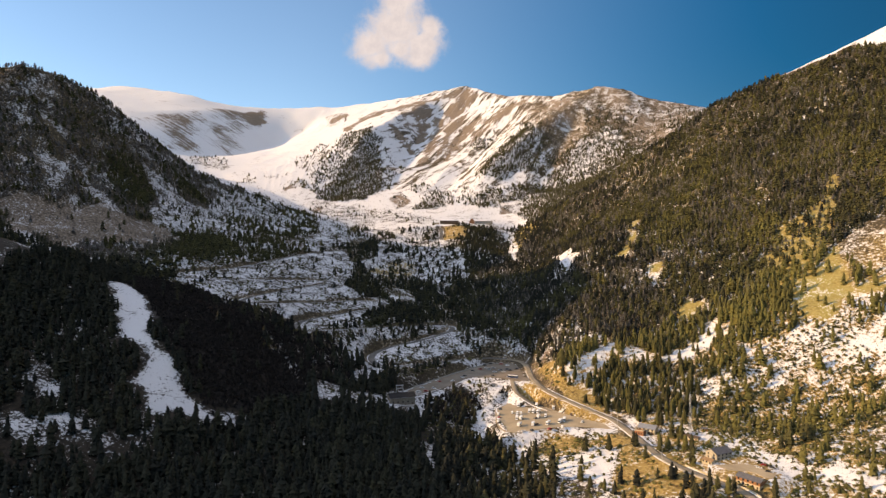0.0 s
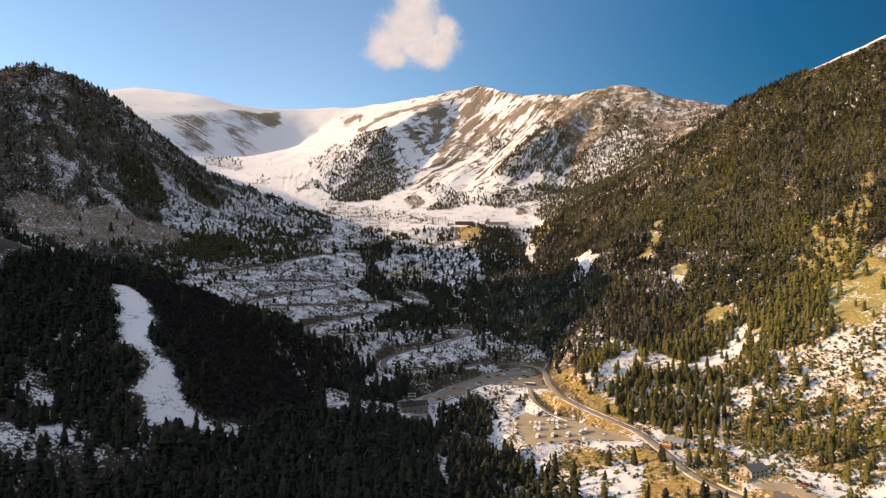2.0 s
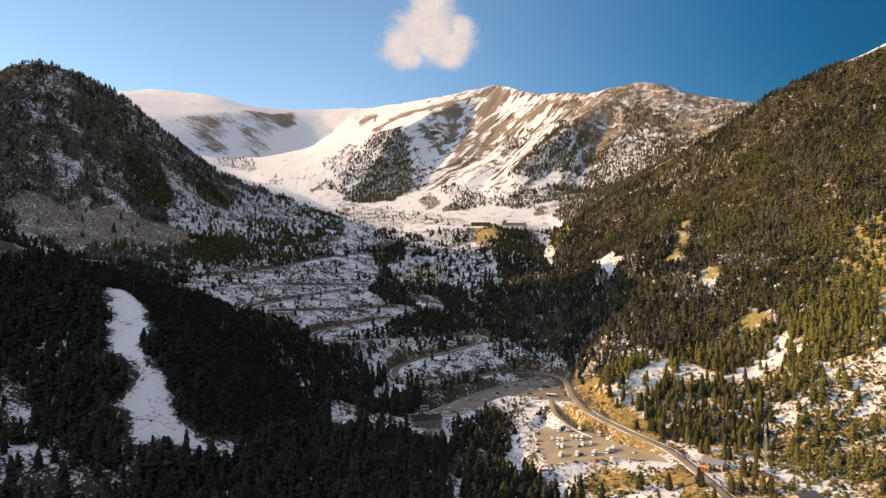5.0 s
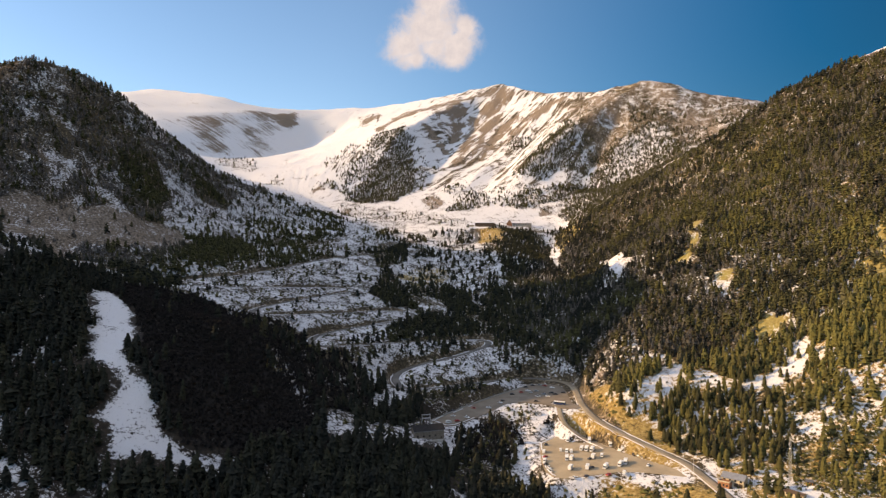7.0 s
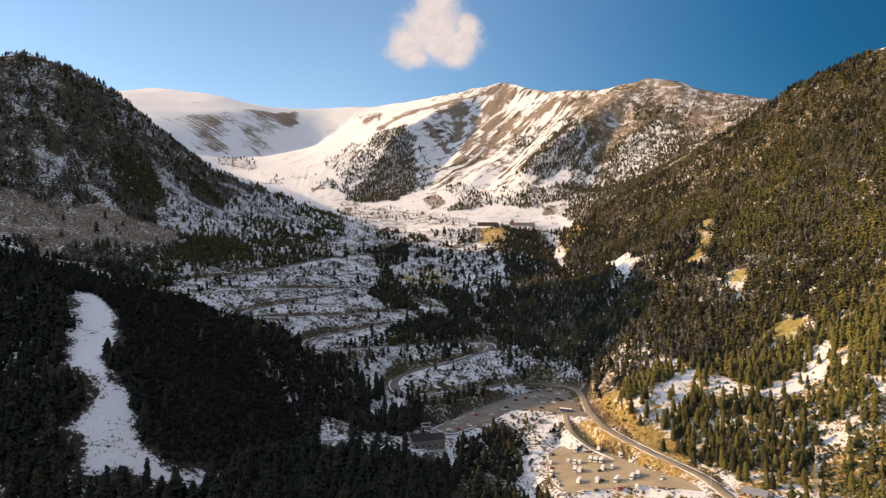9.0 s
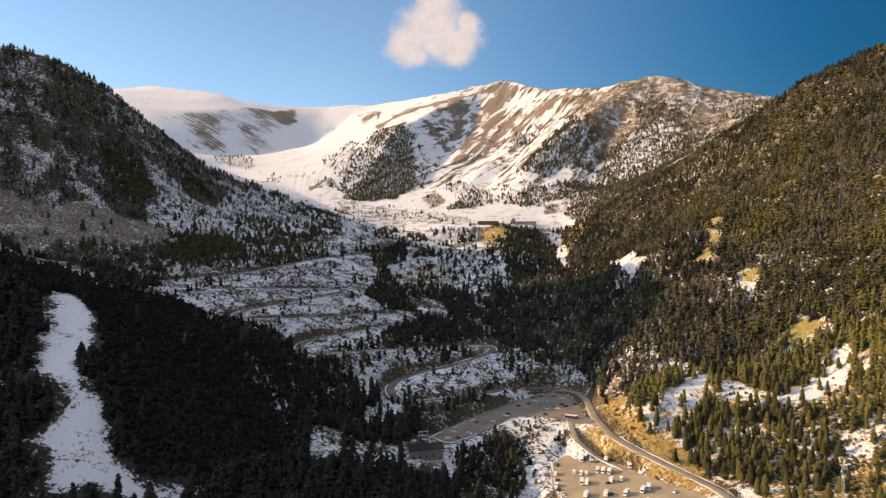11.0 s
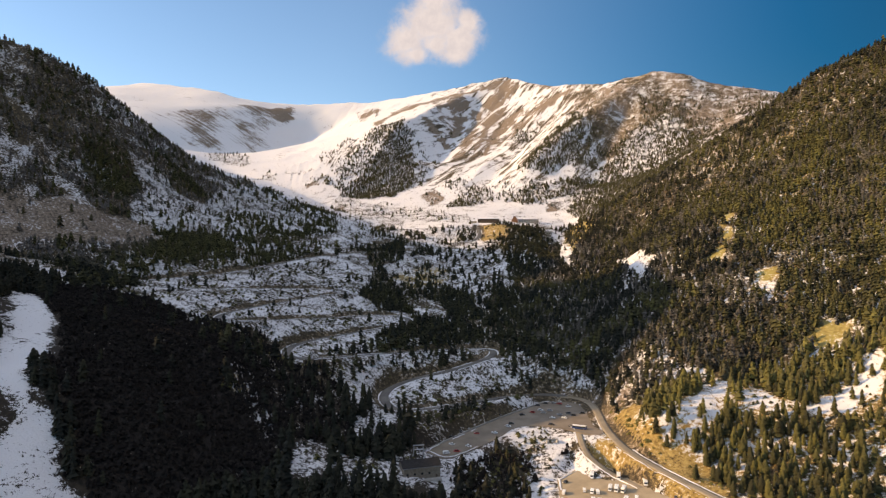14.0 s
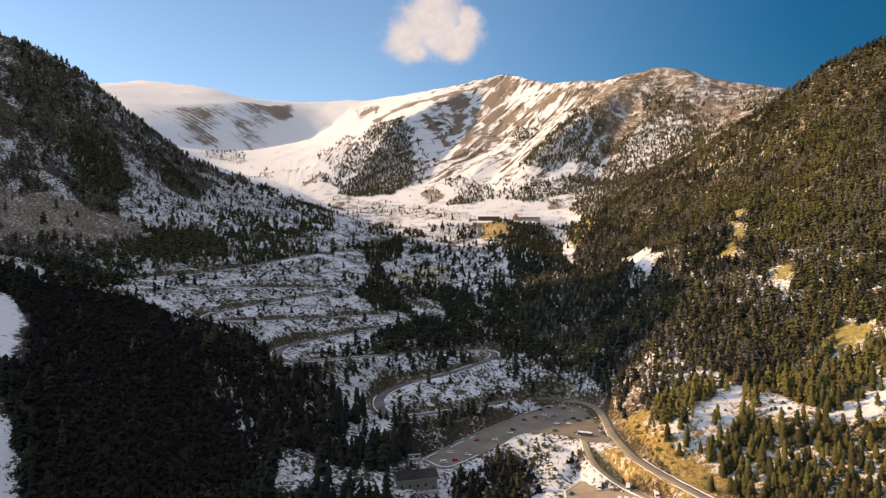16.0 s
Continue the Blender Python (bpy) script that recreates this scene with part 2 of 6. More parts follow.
ROAD_B = [(-165.6, 777.6, 88.8), (-214.4, 699.5, 94.6), (-235.2, 665, 97.5), (-260, 691.7, 99.7), (-242.5, 746.5, 103.3), (-209.6, 808.9, 106.9), (-176.2, 866.1, 109.8), (-159.3, 883.6, 112.7), (-191.1, 899.4, 114.9), (-267.1, 823.9, 120), (-313.2, 748.2, 124.3), (-361.1, 730.3, 128), (-402.9, 765.7, 130.1), (-371, 797.5, 132.3), (-306.2, 870, 137.1), (-274, 957, 148), (-240.6, 1044, 157.5), (-175.1, 1116.5, 163.9), (-121.2, 1189, 165.6), (-36.5, 1247, 172.2), (20.9, 1319.5, 189), (16, 1413.8, 215.8)]
ROAD_LOW = [(92, 716, 16.2), (108, 712, 16.2), (119, 692, 16), (119, 655, 15.4), (115, 610, 14.8), (119.5, 556, 12.2), (137.3, 517.5, 9), (159.2, 485.6, 4.7), (175.4, 462.7, 1.8), (180.2, 409.4, 0.4), (183.4, 362.6, -1.1), (195.4, 335.3, -2.5), (211.6, 313.3, -4), (225.6, 291.5, -5.4), (217.5, 232, -9.8), (232, 145, -18.5), (261, 0, -33), (275.5, -290, -54.8)]
TRACK = [(93, 615.4, 14.1), (89.9, 577.2, 10.5), (91.8, 559.4, 6.2), (97.8, 546.9, 3.2), (108.3, 538.7, -2.5), (117.1, 525.5, -2.5), (121.5, 515.5, -2.3)]
PARK_UPPER = [(-35.7, 553.7, 10.5), (8.8, 622, 10.5), (34.5, 656.3, 10.5), (62.9, 689.5, 11.9), (85.2, 717.6, 13.4), (109.5, 715, 14.8), (118.1, 680.6, 14.8), (114.6, 629.9, 14.8), (111.4, 587.6, 13.4), (96.9, 591.3, 13.4), (81.7, 606.6, 12.7), (60.4, 619.3, 11.9), (40.8, 620.1, 10.5), (23.7, 585.9, 10.5), (-0.4, 551.6, 10.5), (-18, 530.6, 10.5)]
PARK_LOWER = [(64.7, 534.9, -4), (93.3, 569.6, -4), (121, 546, -2.5), (142.5, 500.5, -1.1), (171, 470, 0.4), (184.3, 452, 0.4), (191, 441, 0.4), (184, 434, 0.3), (160, 446, -2.3), (125, 458.9, -4), (96.2, 450.1, -4), (67.4, 443.4, -4), (59.4, 469.9, -4)]
YARD = [(217, 338.4, 1.1), (245.1, 339.6, 1.8), (247.4, 329.4, 1.8), (254.9, 316.9, 1.1), (242.7, 306.9, 1.1), (238.3, 324.4, 1.1), (222.6, 325.9, 1.1)]
RNG = np.random.default_rng(7)
HASH = RNG.random((512, 512))


def value_noise(x, y):
    xi, yi = np.floor(x).astype(int), np.floor(y).astype(int)
    fx, fy = x - xi, y - yi
    fx, fy = fx * fx * fx * (fx * (fx * 6 - 15) + 10), fy * fy * fy * (fy * (fy * 6 - 15) + 10)
    a, b = HASH[xi & 511, yi & 511], HASH[(xi + 1) & 511, yi & 511]
    c, d = HASH[xi & 511, (yi + 1) & 511], HASH[(xi + 1) & 511, (yi + 1) & 511]
    return (a + (b - a) * fx) * (1 - fy) + (c + (d - c) * fx) * fy


def fbm(x, y, size, octaves=4, gain=0.5):
    """Fractal noise of about -1 to 1; size: metres of its largest features."""
    out, amp, total = 0.0, 1.0, 0.0
    for o in range(octaves):
        k = 2.03 ** o / size
        cs, sn = math.cos(o * 1.1), math.sin(o * 1.1)
        out = out + amp * (2 * value_noise((x * cs - y * sn) * k + 37.1 * o, (x * sn + y * cs) * k + 11.7 * o) - 1)
        total += amp
        amp *= gain
    return out / total * 1.6


def dense(line, step):
    """Points along a line at even steps."""
    p = np.array(line, float)
    out = []
    for a, b in zip(p[:-1], p[1:]):
        n = max(1, int(np.hypot(*(b - a)[:2]) / step))
        out.append(a + (b - a) * (np.arange(n) / n)[:, None])
    return np.concatenate(out + [p[-1:]])


def rounded(line, step, passes=3):
    """The same line with its corners cut into curves."""
    p = np.array(line, float)
    for _ in range(passes):
        q = np.empty((2 * len(p) - 2, p.shape[1]))
        q[0::2], q[1::2] = p[:-1] * 0.75 + p[1:] * 0.25, p[:-1] * 0.25 + p[1:] * 0.75
        p = np.concatenate([p[:1], q, p[-1:]])
    return dense(p, step)


ROADS = {"hairpin": (rounded(ROAD_A + ROAD_B, 3.0), 4.1), "lower": (rounded(ROAD_LOW, 3.0), 3.8), "track": (rounded(TRACK, 3.0), 2.6)}
X0, X1, Y0, Y1, CELL = -1920.0, 1920.0, -768.0, 3456.0, 12.0


def lie_of_land():
    """Heights on a grid: the lines are held, and the slopes between them hang evenly."""
    z = None
    held = [dense(v, 3.0) for v in LAND.values()] + [r for r, _ in ROADS.values()]
    for k, h in enumerate((192, 96, 48, 24, 12)):
        nx, ny = int((X1 - X0) / h) + 1, int((Y1 - Y0) / h) + 1
        s, n = np.zeros((nx, ny)), np.zeros((nx, ny))
        for pts in held:
            i, j = np.rint((pts[:, 0] - X0) / h).astype(int), np.rint((pts[:, 1] - Y0) / h).astype(int)
            ok = (i >= 0) & (i < nx) & (j >= 0) & (j < ny)
            np.add.at(s, (i[ok], j[ok]), pts[ok, 2])
            np.add.at(n, (i[ok], j[ok]), 1)
        fixed = n > 0
        aim = np.where(fixed, s / np.maximum(n, 1), 0)
        if z is None:
            z = np.full((nx, ny), aim[fixed].mean())
        else:
            gx, gy = np.linspace(0, z.shape[0] - 1, nx), np.linspace(0, z.shape[1] - 1, ny)
            i, j = np.minimum(gx.astype(int), z.shape[0] - 2), np.minimum(gy.astype(int), z.shape[1] - 2)
            fx, fy = (gx - i)[:, None], (gy - j)[None]
            z = (z[i][:, j] * (1 - fx) + z[i + 1][:, j] * fx) * (1 - fy) + (z[i][:, j + 1] * (1 - fx) + z[i + 1][:, j + 1] * fx) * fy
        z = np.where(fixed, aim, z)
        for _ in range(260 if k < 3 else 110):
            e = np.pad(z, 1, mode="edge")
            z = np.where(fixed, aim, 0.25 * (e[2:, 1:-1] + e[:-2, 1:-1] + e[1:-1, 2:] + e[1:-1, :-2]))
    for _ in range(2):
        e = np.pad(z, 1, mode="edge")
        z = 0.5 * z + 0.125 * (e[2:, 1:-1] + e[:-2, 1:-1] + e[1:-1, 2:] + e[1:-1, :-2])
    return z


BASE = lie_of_land()


def sample(grid, x, y):
    gx, gy = np.clip((x - X0) / CELL, 0, grid.shape[0] - 1.001), np.clip((y - Y0) / CELL, 0, grid.shape[1] - 1.001)
    i, j = gx.astype(int), gy.astype(int)
    fx, fy = gx - i, gy - j
    return (grid[i, j] * (1 - fx) + grid[i + 1, j] * fx) * (1 - fy) + (grid[i, j + 1] * (1 - fx) + grid[i + 1, j + 1] * fx) * fy


def soft(v, lo, hi):
    t = np.clip((v - lo) / (hi - lo), 0, 1)
    return t * t * (3 - 2 * t)


def beside(x, y, pts):
    """For each place the distance to a line and the line's height there."""
    x, y = np.atleast_1d(x).astype(float), np.atleast_1d(y).astype(float)
    d, z = np.full(x.shape, 1e9), np.zeros(x.shape)
    near = np.flatnonzero((x > pts[:, 0].min() - 40) & (x < pts[:, 0].max() + 40) & (y > pts[:, 1].min() - 40) & (y < pts[:, 1].max() + 40))
    for a in range(0, len(near), 4000):
        k = near[a:a + 4000]
        q = (x[k, None] - pts[None, :, 0]) ** 2 + (y[k, None] - pts[None, :, 1]) ** 2
        b = q.argmin(1)
        d[k], z[k] = np.sqrt(q[np.arange(len(k)), b]), pts[b, 2]
    return d, z


def within(x, y, ring):
    """Signed distance to a closed ring in the plan, below zero inside it."""
    p = np.array(ring, float)[:, :2]
    inside, best = np.zeros(x.shape, bool), np.full(x.shape, 1e9)
    for a, b in zip(p, np.roll(p, -1, 0)):
        e = b - a
        t = np.clip(((x - a[0]) * e[0] + (y - a[1]) * e[1]) / (e @ e + 1e-9), 0, 1)
        best = np.minimum(best, np.hypot(x - a[0] - t * e[0], y - a[1] - t * e[1]))
        cross = (a[1] > y) != (b[1] > y)
        inside ^= cross & (x < a[0] + (y - a[1]) / (e[1] if abs(e[1]) > 1e-9 else 1e-9) * e[0])
    return np.where(inside, -best, best)


def plane_of(ring):
    p = np.array(ring, float)
    return np.linalg.lstsq(np.c_[p[:, :2], np.ones(len(p))], p[:, 2], rcond=None)[0]


PARKS = [(PARK_UPPER, plane_of(PARK_UPPER)), (PARK_LOWER, plane_of(PARK_LOWER)), (YARD, plane_of(YARD))]
CREST_X = [-1900, -797, -700, -613, -523, -404, -242, 0, 230, 540, 1900]
CREST_Y = [700, 986, 1044, 1145, 1232, 1320, 1390, 1415, 1450, 1150, 950]
FOOT_X, FOOT_Y = [-1900, -600, -420, -330, -270, -220, -180], [450, 690, 745, 850, 980, 1100, 1330]
EAST_Y, EAST_X = [-700, 290, 410, 550, 700, 812, 928, 1044, 1160, 1348, 1479], [270, 225, 180, 119, 118, 73, 62, 79, 125, 187, 225]


def zones(x, y):
    """How far each place belongs to the far mountains, the right hill, the left ridge and the near left hill."""
    wob = 14 * fbm(x, y, 90, 3)
    far = soft(y + wob - np.interp(x, CREST_X, CREST_Y), -12, 12)
    east = soft(x + wob - np.interp(y, EAST_Y, EAST_X), -10, 10) * (1 - far)
    ridge = soft(y + wob - np.interp(x, FOOT_X, FOOT_Y), -15, 15) * (1 - far) * soft(-x, 170, 200)
    near = soft(600 + wob - y, -20, 20) * soft(30 - x, -20, 20)
    return far, east, ridge, near


def ground(x, y, paved=True):
    """The height of the ground."""
    shape = np.shape(x)
    x, y = np.ravel(x).astype(float), np.ravel(y).astype(float)
    far, east, ridge, near = zones(x, y)
    z = sample(BASE, x, y)
    fall = x - (0.6 - 4.6 * soft(-x, 350, 750)) * (y - 2300)
    ribs = np.abs(fbm(fall, y * 0.3, 150, 4))
    z = z + far * (6 * fbm(x, y, 120, 5) - 9 * ribs * (1 - 0.85 * soft(-x, 220, 420)) + 3) * soft(z, 270, 400)
    z = z + ridge * (6 * fbm(x, y, 70, 5) - 5 * np.abs(fbm(x + 0.5 * y, y * 0.4, 60, 3)) + 3)
    z = z + east * 3.0 * fbm(x, y, 60, 4) + (1 - far - east) * 2.2 * fbm(x, y, 45, 4) + 0.5 * fbm(x, y, 9, 3)
    if paved:
        for ring, (a, b, c) in PARKS:
            d = within(x, y, ring)
            k = soft(d, 1.5, 14)
            z = (a * x + b * y + c - 0.35) * (1 - k) + z * k
        for pts, half in ROADS.values():
            d, h = beside(x, y, pts)
            k = soft(d, half + 1.2, half + 8)
            z = np.where(d < half + 8, (h - 0.35) * (1 - k) + z * k, z)
    return z.reshape(shape)
# terrain end

# ---- places of things ----
UPPER_WHITE = [(-15.0, 569.4), (-1.3, 563.4), (20.7, 598.6), (33.2, 618.2), (67.2, 671.3), (75.1, 642.6), (85.7, 641.8), (95.7, 683.2)]
UPPER_SILVER = [(-3.0, 614.0), (69.1, 661.5), (76.1, 668.7), (83.0, 652.9), (83.2, 699.0)]
UPPER_DARK = [(15.0, 643.2), (26.9, 655.1), (-8.4, 603.4), (-15.2, 588.9), (36.5, 626.2), (48.4, 655.4), (91.7, 657.9), (94.9, 650.2), (71.3, 620.6), (104.4, 656.9), (66.6, 689.7), (75.0, 697.5)]
UPPER_RED = [(5.3, 598.0), (58.8, 664.1), (88.4, 694.3), (-10.3, 551.2)]
UPPER_VAN = [(-18.3, 546.7)]
COACH = [(93.4, 606.4)]
LOWER_CAMPER = [(98.9, 512.8), (102.9, 510.9), (107.4, 509.0), (82.4, 488.6), (86.5, 488.3), (81.9, 465.3), (95.4, 465.6), (109.8, 465.9), (122.5, 470.4), (127.8, 475.4), (91.0, 538.1), (109.9, 534.8), (125.8, 521.8), (133.9, 510.0), (104.9, 491.2)]
LOWER_VAN = [(80.5, 511.2), (85.3, 507.7), (89.1, 507.4), (112.5, 493.6), (121.2, 452.3), (65.8, 507.7), (63.5, 484.3)]
LOWER_WHITE = [(81.3, 445.6), (143.9, 468.0), (66.0, 460.3), (65.2, 468.2), (142.9, 493.1), (156.7, 476.5)]
LOWER_DARK = [(101.4, 487.5), (91.1, 447.4), (69.8, 528.4), (63.5, 476.3), (140.0, 496.3), (145.8, 490.0), (154.8, 480.8), (159.4, 473.6), (162.1, 470.7), (98.6, 465.8)]
LOWER_RED = [(65.4, 496.0), (108.5, 449.9)]
VILLAGE_CARS = [(258.2, 330.8), (250.0, 322.1), (247.2, 329.9), (253.4, 335.1)]
HOUSE_RED = (232.6, 301.1, -4.4)
HOUSE_GREY = (223.1, 349.9, 0.7)
ANNEX = (217.3, 343.0, 0.4)
SHED = (224.5, 391.0, 3.7)
HUT = (240.6, 410.2, 5.8)
GARAGE = (190.5, 420.5, 0.4)
MAST = (227.9, 412.9, 5.0)
STATION = (-34.3, 491.3, 10.2)
LODGE = (39.2, 1439.2, 226.3)
LODGE_TWO = (110.0, 1462.9, 228.4)
POST_A = (172.5, 447.2, 1.0)
POST_B = (-49.1, 628.7, 27.4)
POST_C = (181.2, 354.2, -1.9)
GANTRY = (-37.9, 523.8, 14.1)
CULVERT = (67.5, 585.2, 8.7)
PYLONS = [(-24.0, 1455.9, 229.7), (-136.1, 1505.5, 235.9), (-228.6, 1523.1, 242.4), (-189.7, 1572.8, 248.9), (-89.9, 1591.2, 258.3), (-121.5, 1733.2, 299.1)]
LONE_PINES = [(122.5, 379.3), (172.3, 390.8), (172.8, 369.0), (197.5, 381.7), (205.6, 383.0), (208.6, 375.3), (203.4, 350.0), (149.9, 395.5), (188.0, 376.0), (114.9, 350.9), (128.5, 331.0), (207.4, 295.5), (213.1, 298.9), (119.6, 339.0), (241.2, 296.5), (190.6, 385.2), (195.1, 379.1), (212.7, 375.3)]
CLOUD = (-243.4, 4350.0, 1653.2)



def axis(lo, hi, fine, a, b, grow, top):
    """Grid lines that stand close between a and b and spread outwards."""
    mid = list(np.arange(a, b, fine))
    s, v = fine, mid[-1]
    while v < hi:
        s = min(top, s * grow)
        v += s
        mid.append(v)
    s, v = fine, a
    while v > lo:
        s = min(top * 1.6, s * (1 + (grow - 1) * 3))
        v -= s
        mid.insert(0, v)
    return np.array(mid)


def mesh_of(name, verts, faces, material, smooth=True):
    """A mesh from numpy arrays of corners and of triangles or quads."""
    me = bpy.data.meshes.new(name)
    verts, faces = np.asarray(verts, np.float32), np.asarray(faces, np.int32)
    n, k = faces.shape
    me.vertices.add(len(verts))
    me.vertices.foreach_set("co", verts.ravel())
    me.loops.add(n * k)
    me.loops.foreach_set("vertex_index", faces.ravel())
    me.polygons.add(n)
    me.polygons.foreach_set("loop_start", np.arange(0, n * k, k, dtype=np.int32))
    me.polygons.foreach_set("use_smooth", np.full(n, smooth))
    me.update(calc_edges=True)
    me.materials.append(material)
    return me

# ---- ground cover ----
def ground_material():
    k = Mat("mountain_ground")
    p = k.where()
    cov = k.attr("cover")
    sep = k.t.nodes.new("ShaderNodeSeparateColor")
    k.t.links.new(cov.outputs["Color"], sep.inputs[0])
    snow, grass, rock = sep.outputs[0], sep.outputs[1], sep.outputs[2]
    n1, n2, n3 = k.noise(p, 0.045, 6, 0.65), k.noise(p, 0.35, 5, 0.6), k.noise(p, 1.3, 4, 0.65)
    soil = k.mix(k.step(n2, 0.35, 0.65), (0.035, 0.028, 0.018, 1), (0.10, 0.075, 0.045, 1))
    soil = k.mix(k.attr("dark_soil").outputs["Fac"], soil, k.mix(n2, (0.012, 0.010, 0.009, 1), (0.034, 0.028, 0.024, 1)))
    dry = k.mix(k.step(n2, 0.3, 0.7), (0.20, 0.123, 0.04, 1), (0.39, 0.287, 0.11, 1))
    meadow = k.mix(k.step(n2, 0.3, 0.7), (0.21, 0.16, 0.052, 1), (0.325, 0.265, 0.10, 1))
    turf = k.mix(k.attr("lush").outputs["Fac"], dry, k.mix(k.step(n1, 0.4, 0.65, 0, 0.6), meadow, (0.28, 0.25, 0.078, 1)))
    stone = k.mix(k.step(n2, 0.3, 0.7), (0.11, 0.085, 0.068, 1), (0.28, 0.215, 0.16, 1))
    f = k.math("ADD", k.math("MULTIPLY", n1, 0.34), k.math("ADD", k.math("MULTIPLY", n2, 0.36), k.math("MULTIPLY", n3, 0.30)))
    f = k.math("MULTIPLY_ADD", f, 4.0, -1.5)
    xyz = k.t.nodes.new("ShaderNodeSeparateXYZ")
    k.t.links.new(p, xyz.inputs[0])
    run = k.t.nodes.new("ShaderNodeCombineXYZ")
    k.put(run, 0, k.attr("flow").outputs["Fac"])
    k.put(run, 1, k.math("MULTIPLY", xyz.outputs[1], 0.22))
    streak = k.math("MULTIPLY_ADD", k.noise(run.outputs[0], 0.032, 7, 0.72, 0.9), 3.4, -1.2)
    f = k.math("ADD", k.math("MULTIPLY", f, k.math("SUBTRACT", 1.0, cov.outputs["Alpha"])), k.math("MULTIPLY", streak, cov.outputs["Alpha"]))
    colour = k.mix(k.step(k.math("ADD", f, k.math("SUBTRACT", grass, 1.0)), -0.2, 0.2), soil, turf)
    colour = k.mix(k.step(k.math("ADD", f, k.math("SUBTRACT", rock, 1.0)), -0.2, 0.2), colour, stone)
    on = k.step(k.math("ADD", f, k.math("SUBTRACT", snow, 1.0)), -0.05, 0.05)
    white = k.mix(n3, (0.58, 0.575, 0.59, 1), (0.70, 0.695, 0.70, 1))
    colour = k.mix(on, colour, white)
    k.bump(k.math("ADD", k.math("MULTIPLY", n2, 1.0), k.math("MULTIPLY", n3, 0.5)), 0.7, 1.4)
    return k.done(colour, 0.9)


MASKS = {}
def area(kind, ring):
    """A stretch of the plan with one kind of cover."""
    MASKS.setdefault(kind, []).append(ring)


area("wood", [(-469, 957), (-454, 1077), (-403, 1051), (-340, 955), (-354, 875), (-409, 867)])
area("wood", [(-161, 1189), (-130, 1286), (-109, 1078), (-132, 1011)])
area("wood", [(-61, 804), (14, 827), (13, 804), (-50, 754)])
area("wood", [(-49, 1017), (-2, 978), (14, 871), (-26, 880)])
area("wood", [(95, 420), (117, 435), (122, 421), (113, 395), (97, 406)])
area("wood", [(-108, 820), (-58, 864), (14, 835), (21, 804), (-50, 750), (-88, 715)])
area("wood", [(-151, 894), (-137, 973), (-97, 941), (-77, 884), (-114, 862)])
area("wood", [(-29, 459), (18, 521), (37, 501), (43, 461), (74, 450), (74, 418), (81, 391), (-32, 354)])
area("thin", [(-410, 1095), (-362, 1257), (-297, 1180), (-304, 1050), (-359, 1037)])
area("thin", [(-237, 622), (-166, 603), (-134, 518), (-109, 491), (-167, 529)])
area("thin", [(-78, 579), (-40, 598), (-43, 551), (-69, 516)])
area("thaw", [(249, 440), (274, 473), (309, 463), (349, 447), (419, 438), (302, 273), (267, 287), (262, 354), (254, 406)])
area("thaw", [(196, 459), (230, 448), (255, 397), (282, 333), (305, 279), (299, 276), (270, 285), (262, 328), (240, 375), (209, 419)])
area("thaw", [(70, 457), (101, 449), (151, 434), (153, 402), (122, 358), (93, 375), (80, 416)])
area("thaw", [(-189, 518), (-172, 526), (-164, 517), (-169, 503)])
area("thaw", [(-125, 1024), (-74, 1123), (-32, 1105), (-40, 1038), (-83, 979)])
area("thaw", [(182, 468), (252, 448), (265, 406), (300, 340), (313, 290), (301, 274), (223, 294), (198, 320), (184, 376)])
area("turf", [(114, 599), (128, 627), (143, 621), (141, 577), (129, 549), (145, 522), (169, 493), (174, 457), (154, 474), (130, 519), (114, 560)])
area("turf", [(156, 405), (181, 428), (181, 370), (196, 315), (207, 294), (138, 319), (141, 352)])
area("turf", [(96, 417), (129, 431), (133, 413), (112, 399)])
area("turf", [(86, 419), (99, 429), (119, 445), (120, 439), (97, 419)])
area("turf", [(150, 410), (168, 439), (173, 404), (168, 372), (145, 366), (148, 390)])
area("turf", [(122, 633), (134, 637), (139, 617), (133, 580), (148, 548), (170, 531), (180, 510), (163, 504), (134, 527), (117, 568)])
area("turf", [(242, 402), (253, 397), (254, 383), (240, 385)])
area("turf", [(94, 583), (106, 562), (124, 530), (140, 499), (159, 475), (155, 471), (134, 493), (118, 525), (101, 550)])
area("snow", [(-192, 368), (-155, 385), (-155, 377), (-182, 359)])
area("chute", [(-121, 485), (-99, 492), (-54, 504), (-34, 538), (-30, 521), (-61, 484), (-95, 467)])
area("snow", [(88, 462), (95, 456), (95, 416), (81, 417)])
area("snow", [(91, 407), (132, 395), (128, 373), (92, 389)])
area("snow", [(64, 532), (78, 562), (91, 584), (84, 557), (65, 502), (55, 471), (54, 485)])
area("snow", [(-193, 362), (-180, 364), (-155, 381), (-154, 374), (-175, 353), (-193, 355)])
area("snow", [(252, 429), (259, 404), (265, 368), (284, 336), (295, 300), (290, 294), (279, 331), (259, 360), (251, 393), (243, 415)])
area("sparse", [(-388, 788), (-307, 858), (-257, 1017), (-176, 1110), (-146, 1042), (-147, 898), (-113, 860), (-75, 856), (-96, 781), (-155, 605), (-182, 653), (-240, 646), (-296, 692), (-340, 700)])
area("sparse", [(-74, 676), (-21, 708), (20, 770), (39, 726), (43, 687), (-19, 644), (-64, 612)])
area("sparse", [(-142, 1087), (-78, 1177), (-2, 1168), (-31, 1042), (-83, 979), (-121, 989)])
area("sparse", [(-237, 1104), (-184, 1162), (-200, 1345), (-236, 1339), (-265, 1187)])
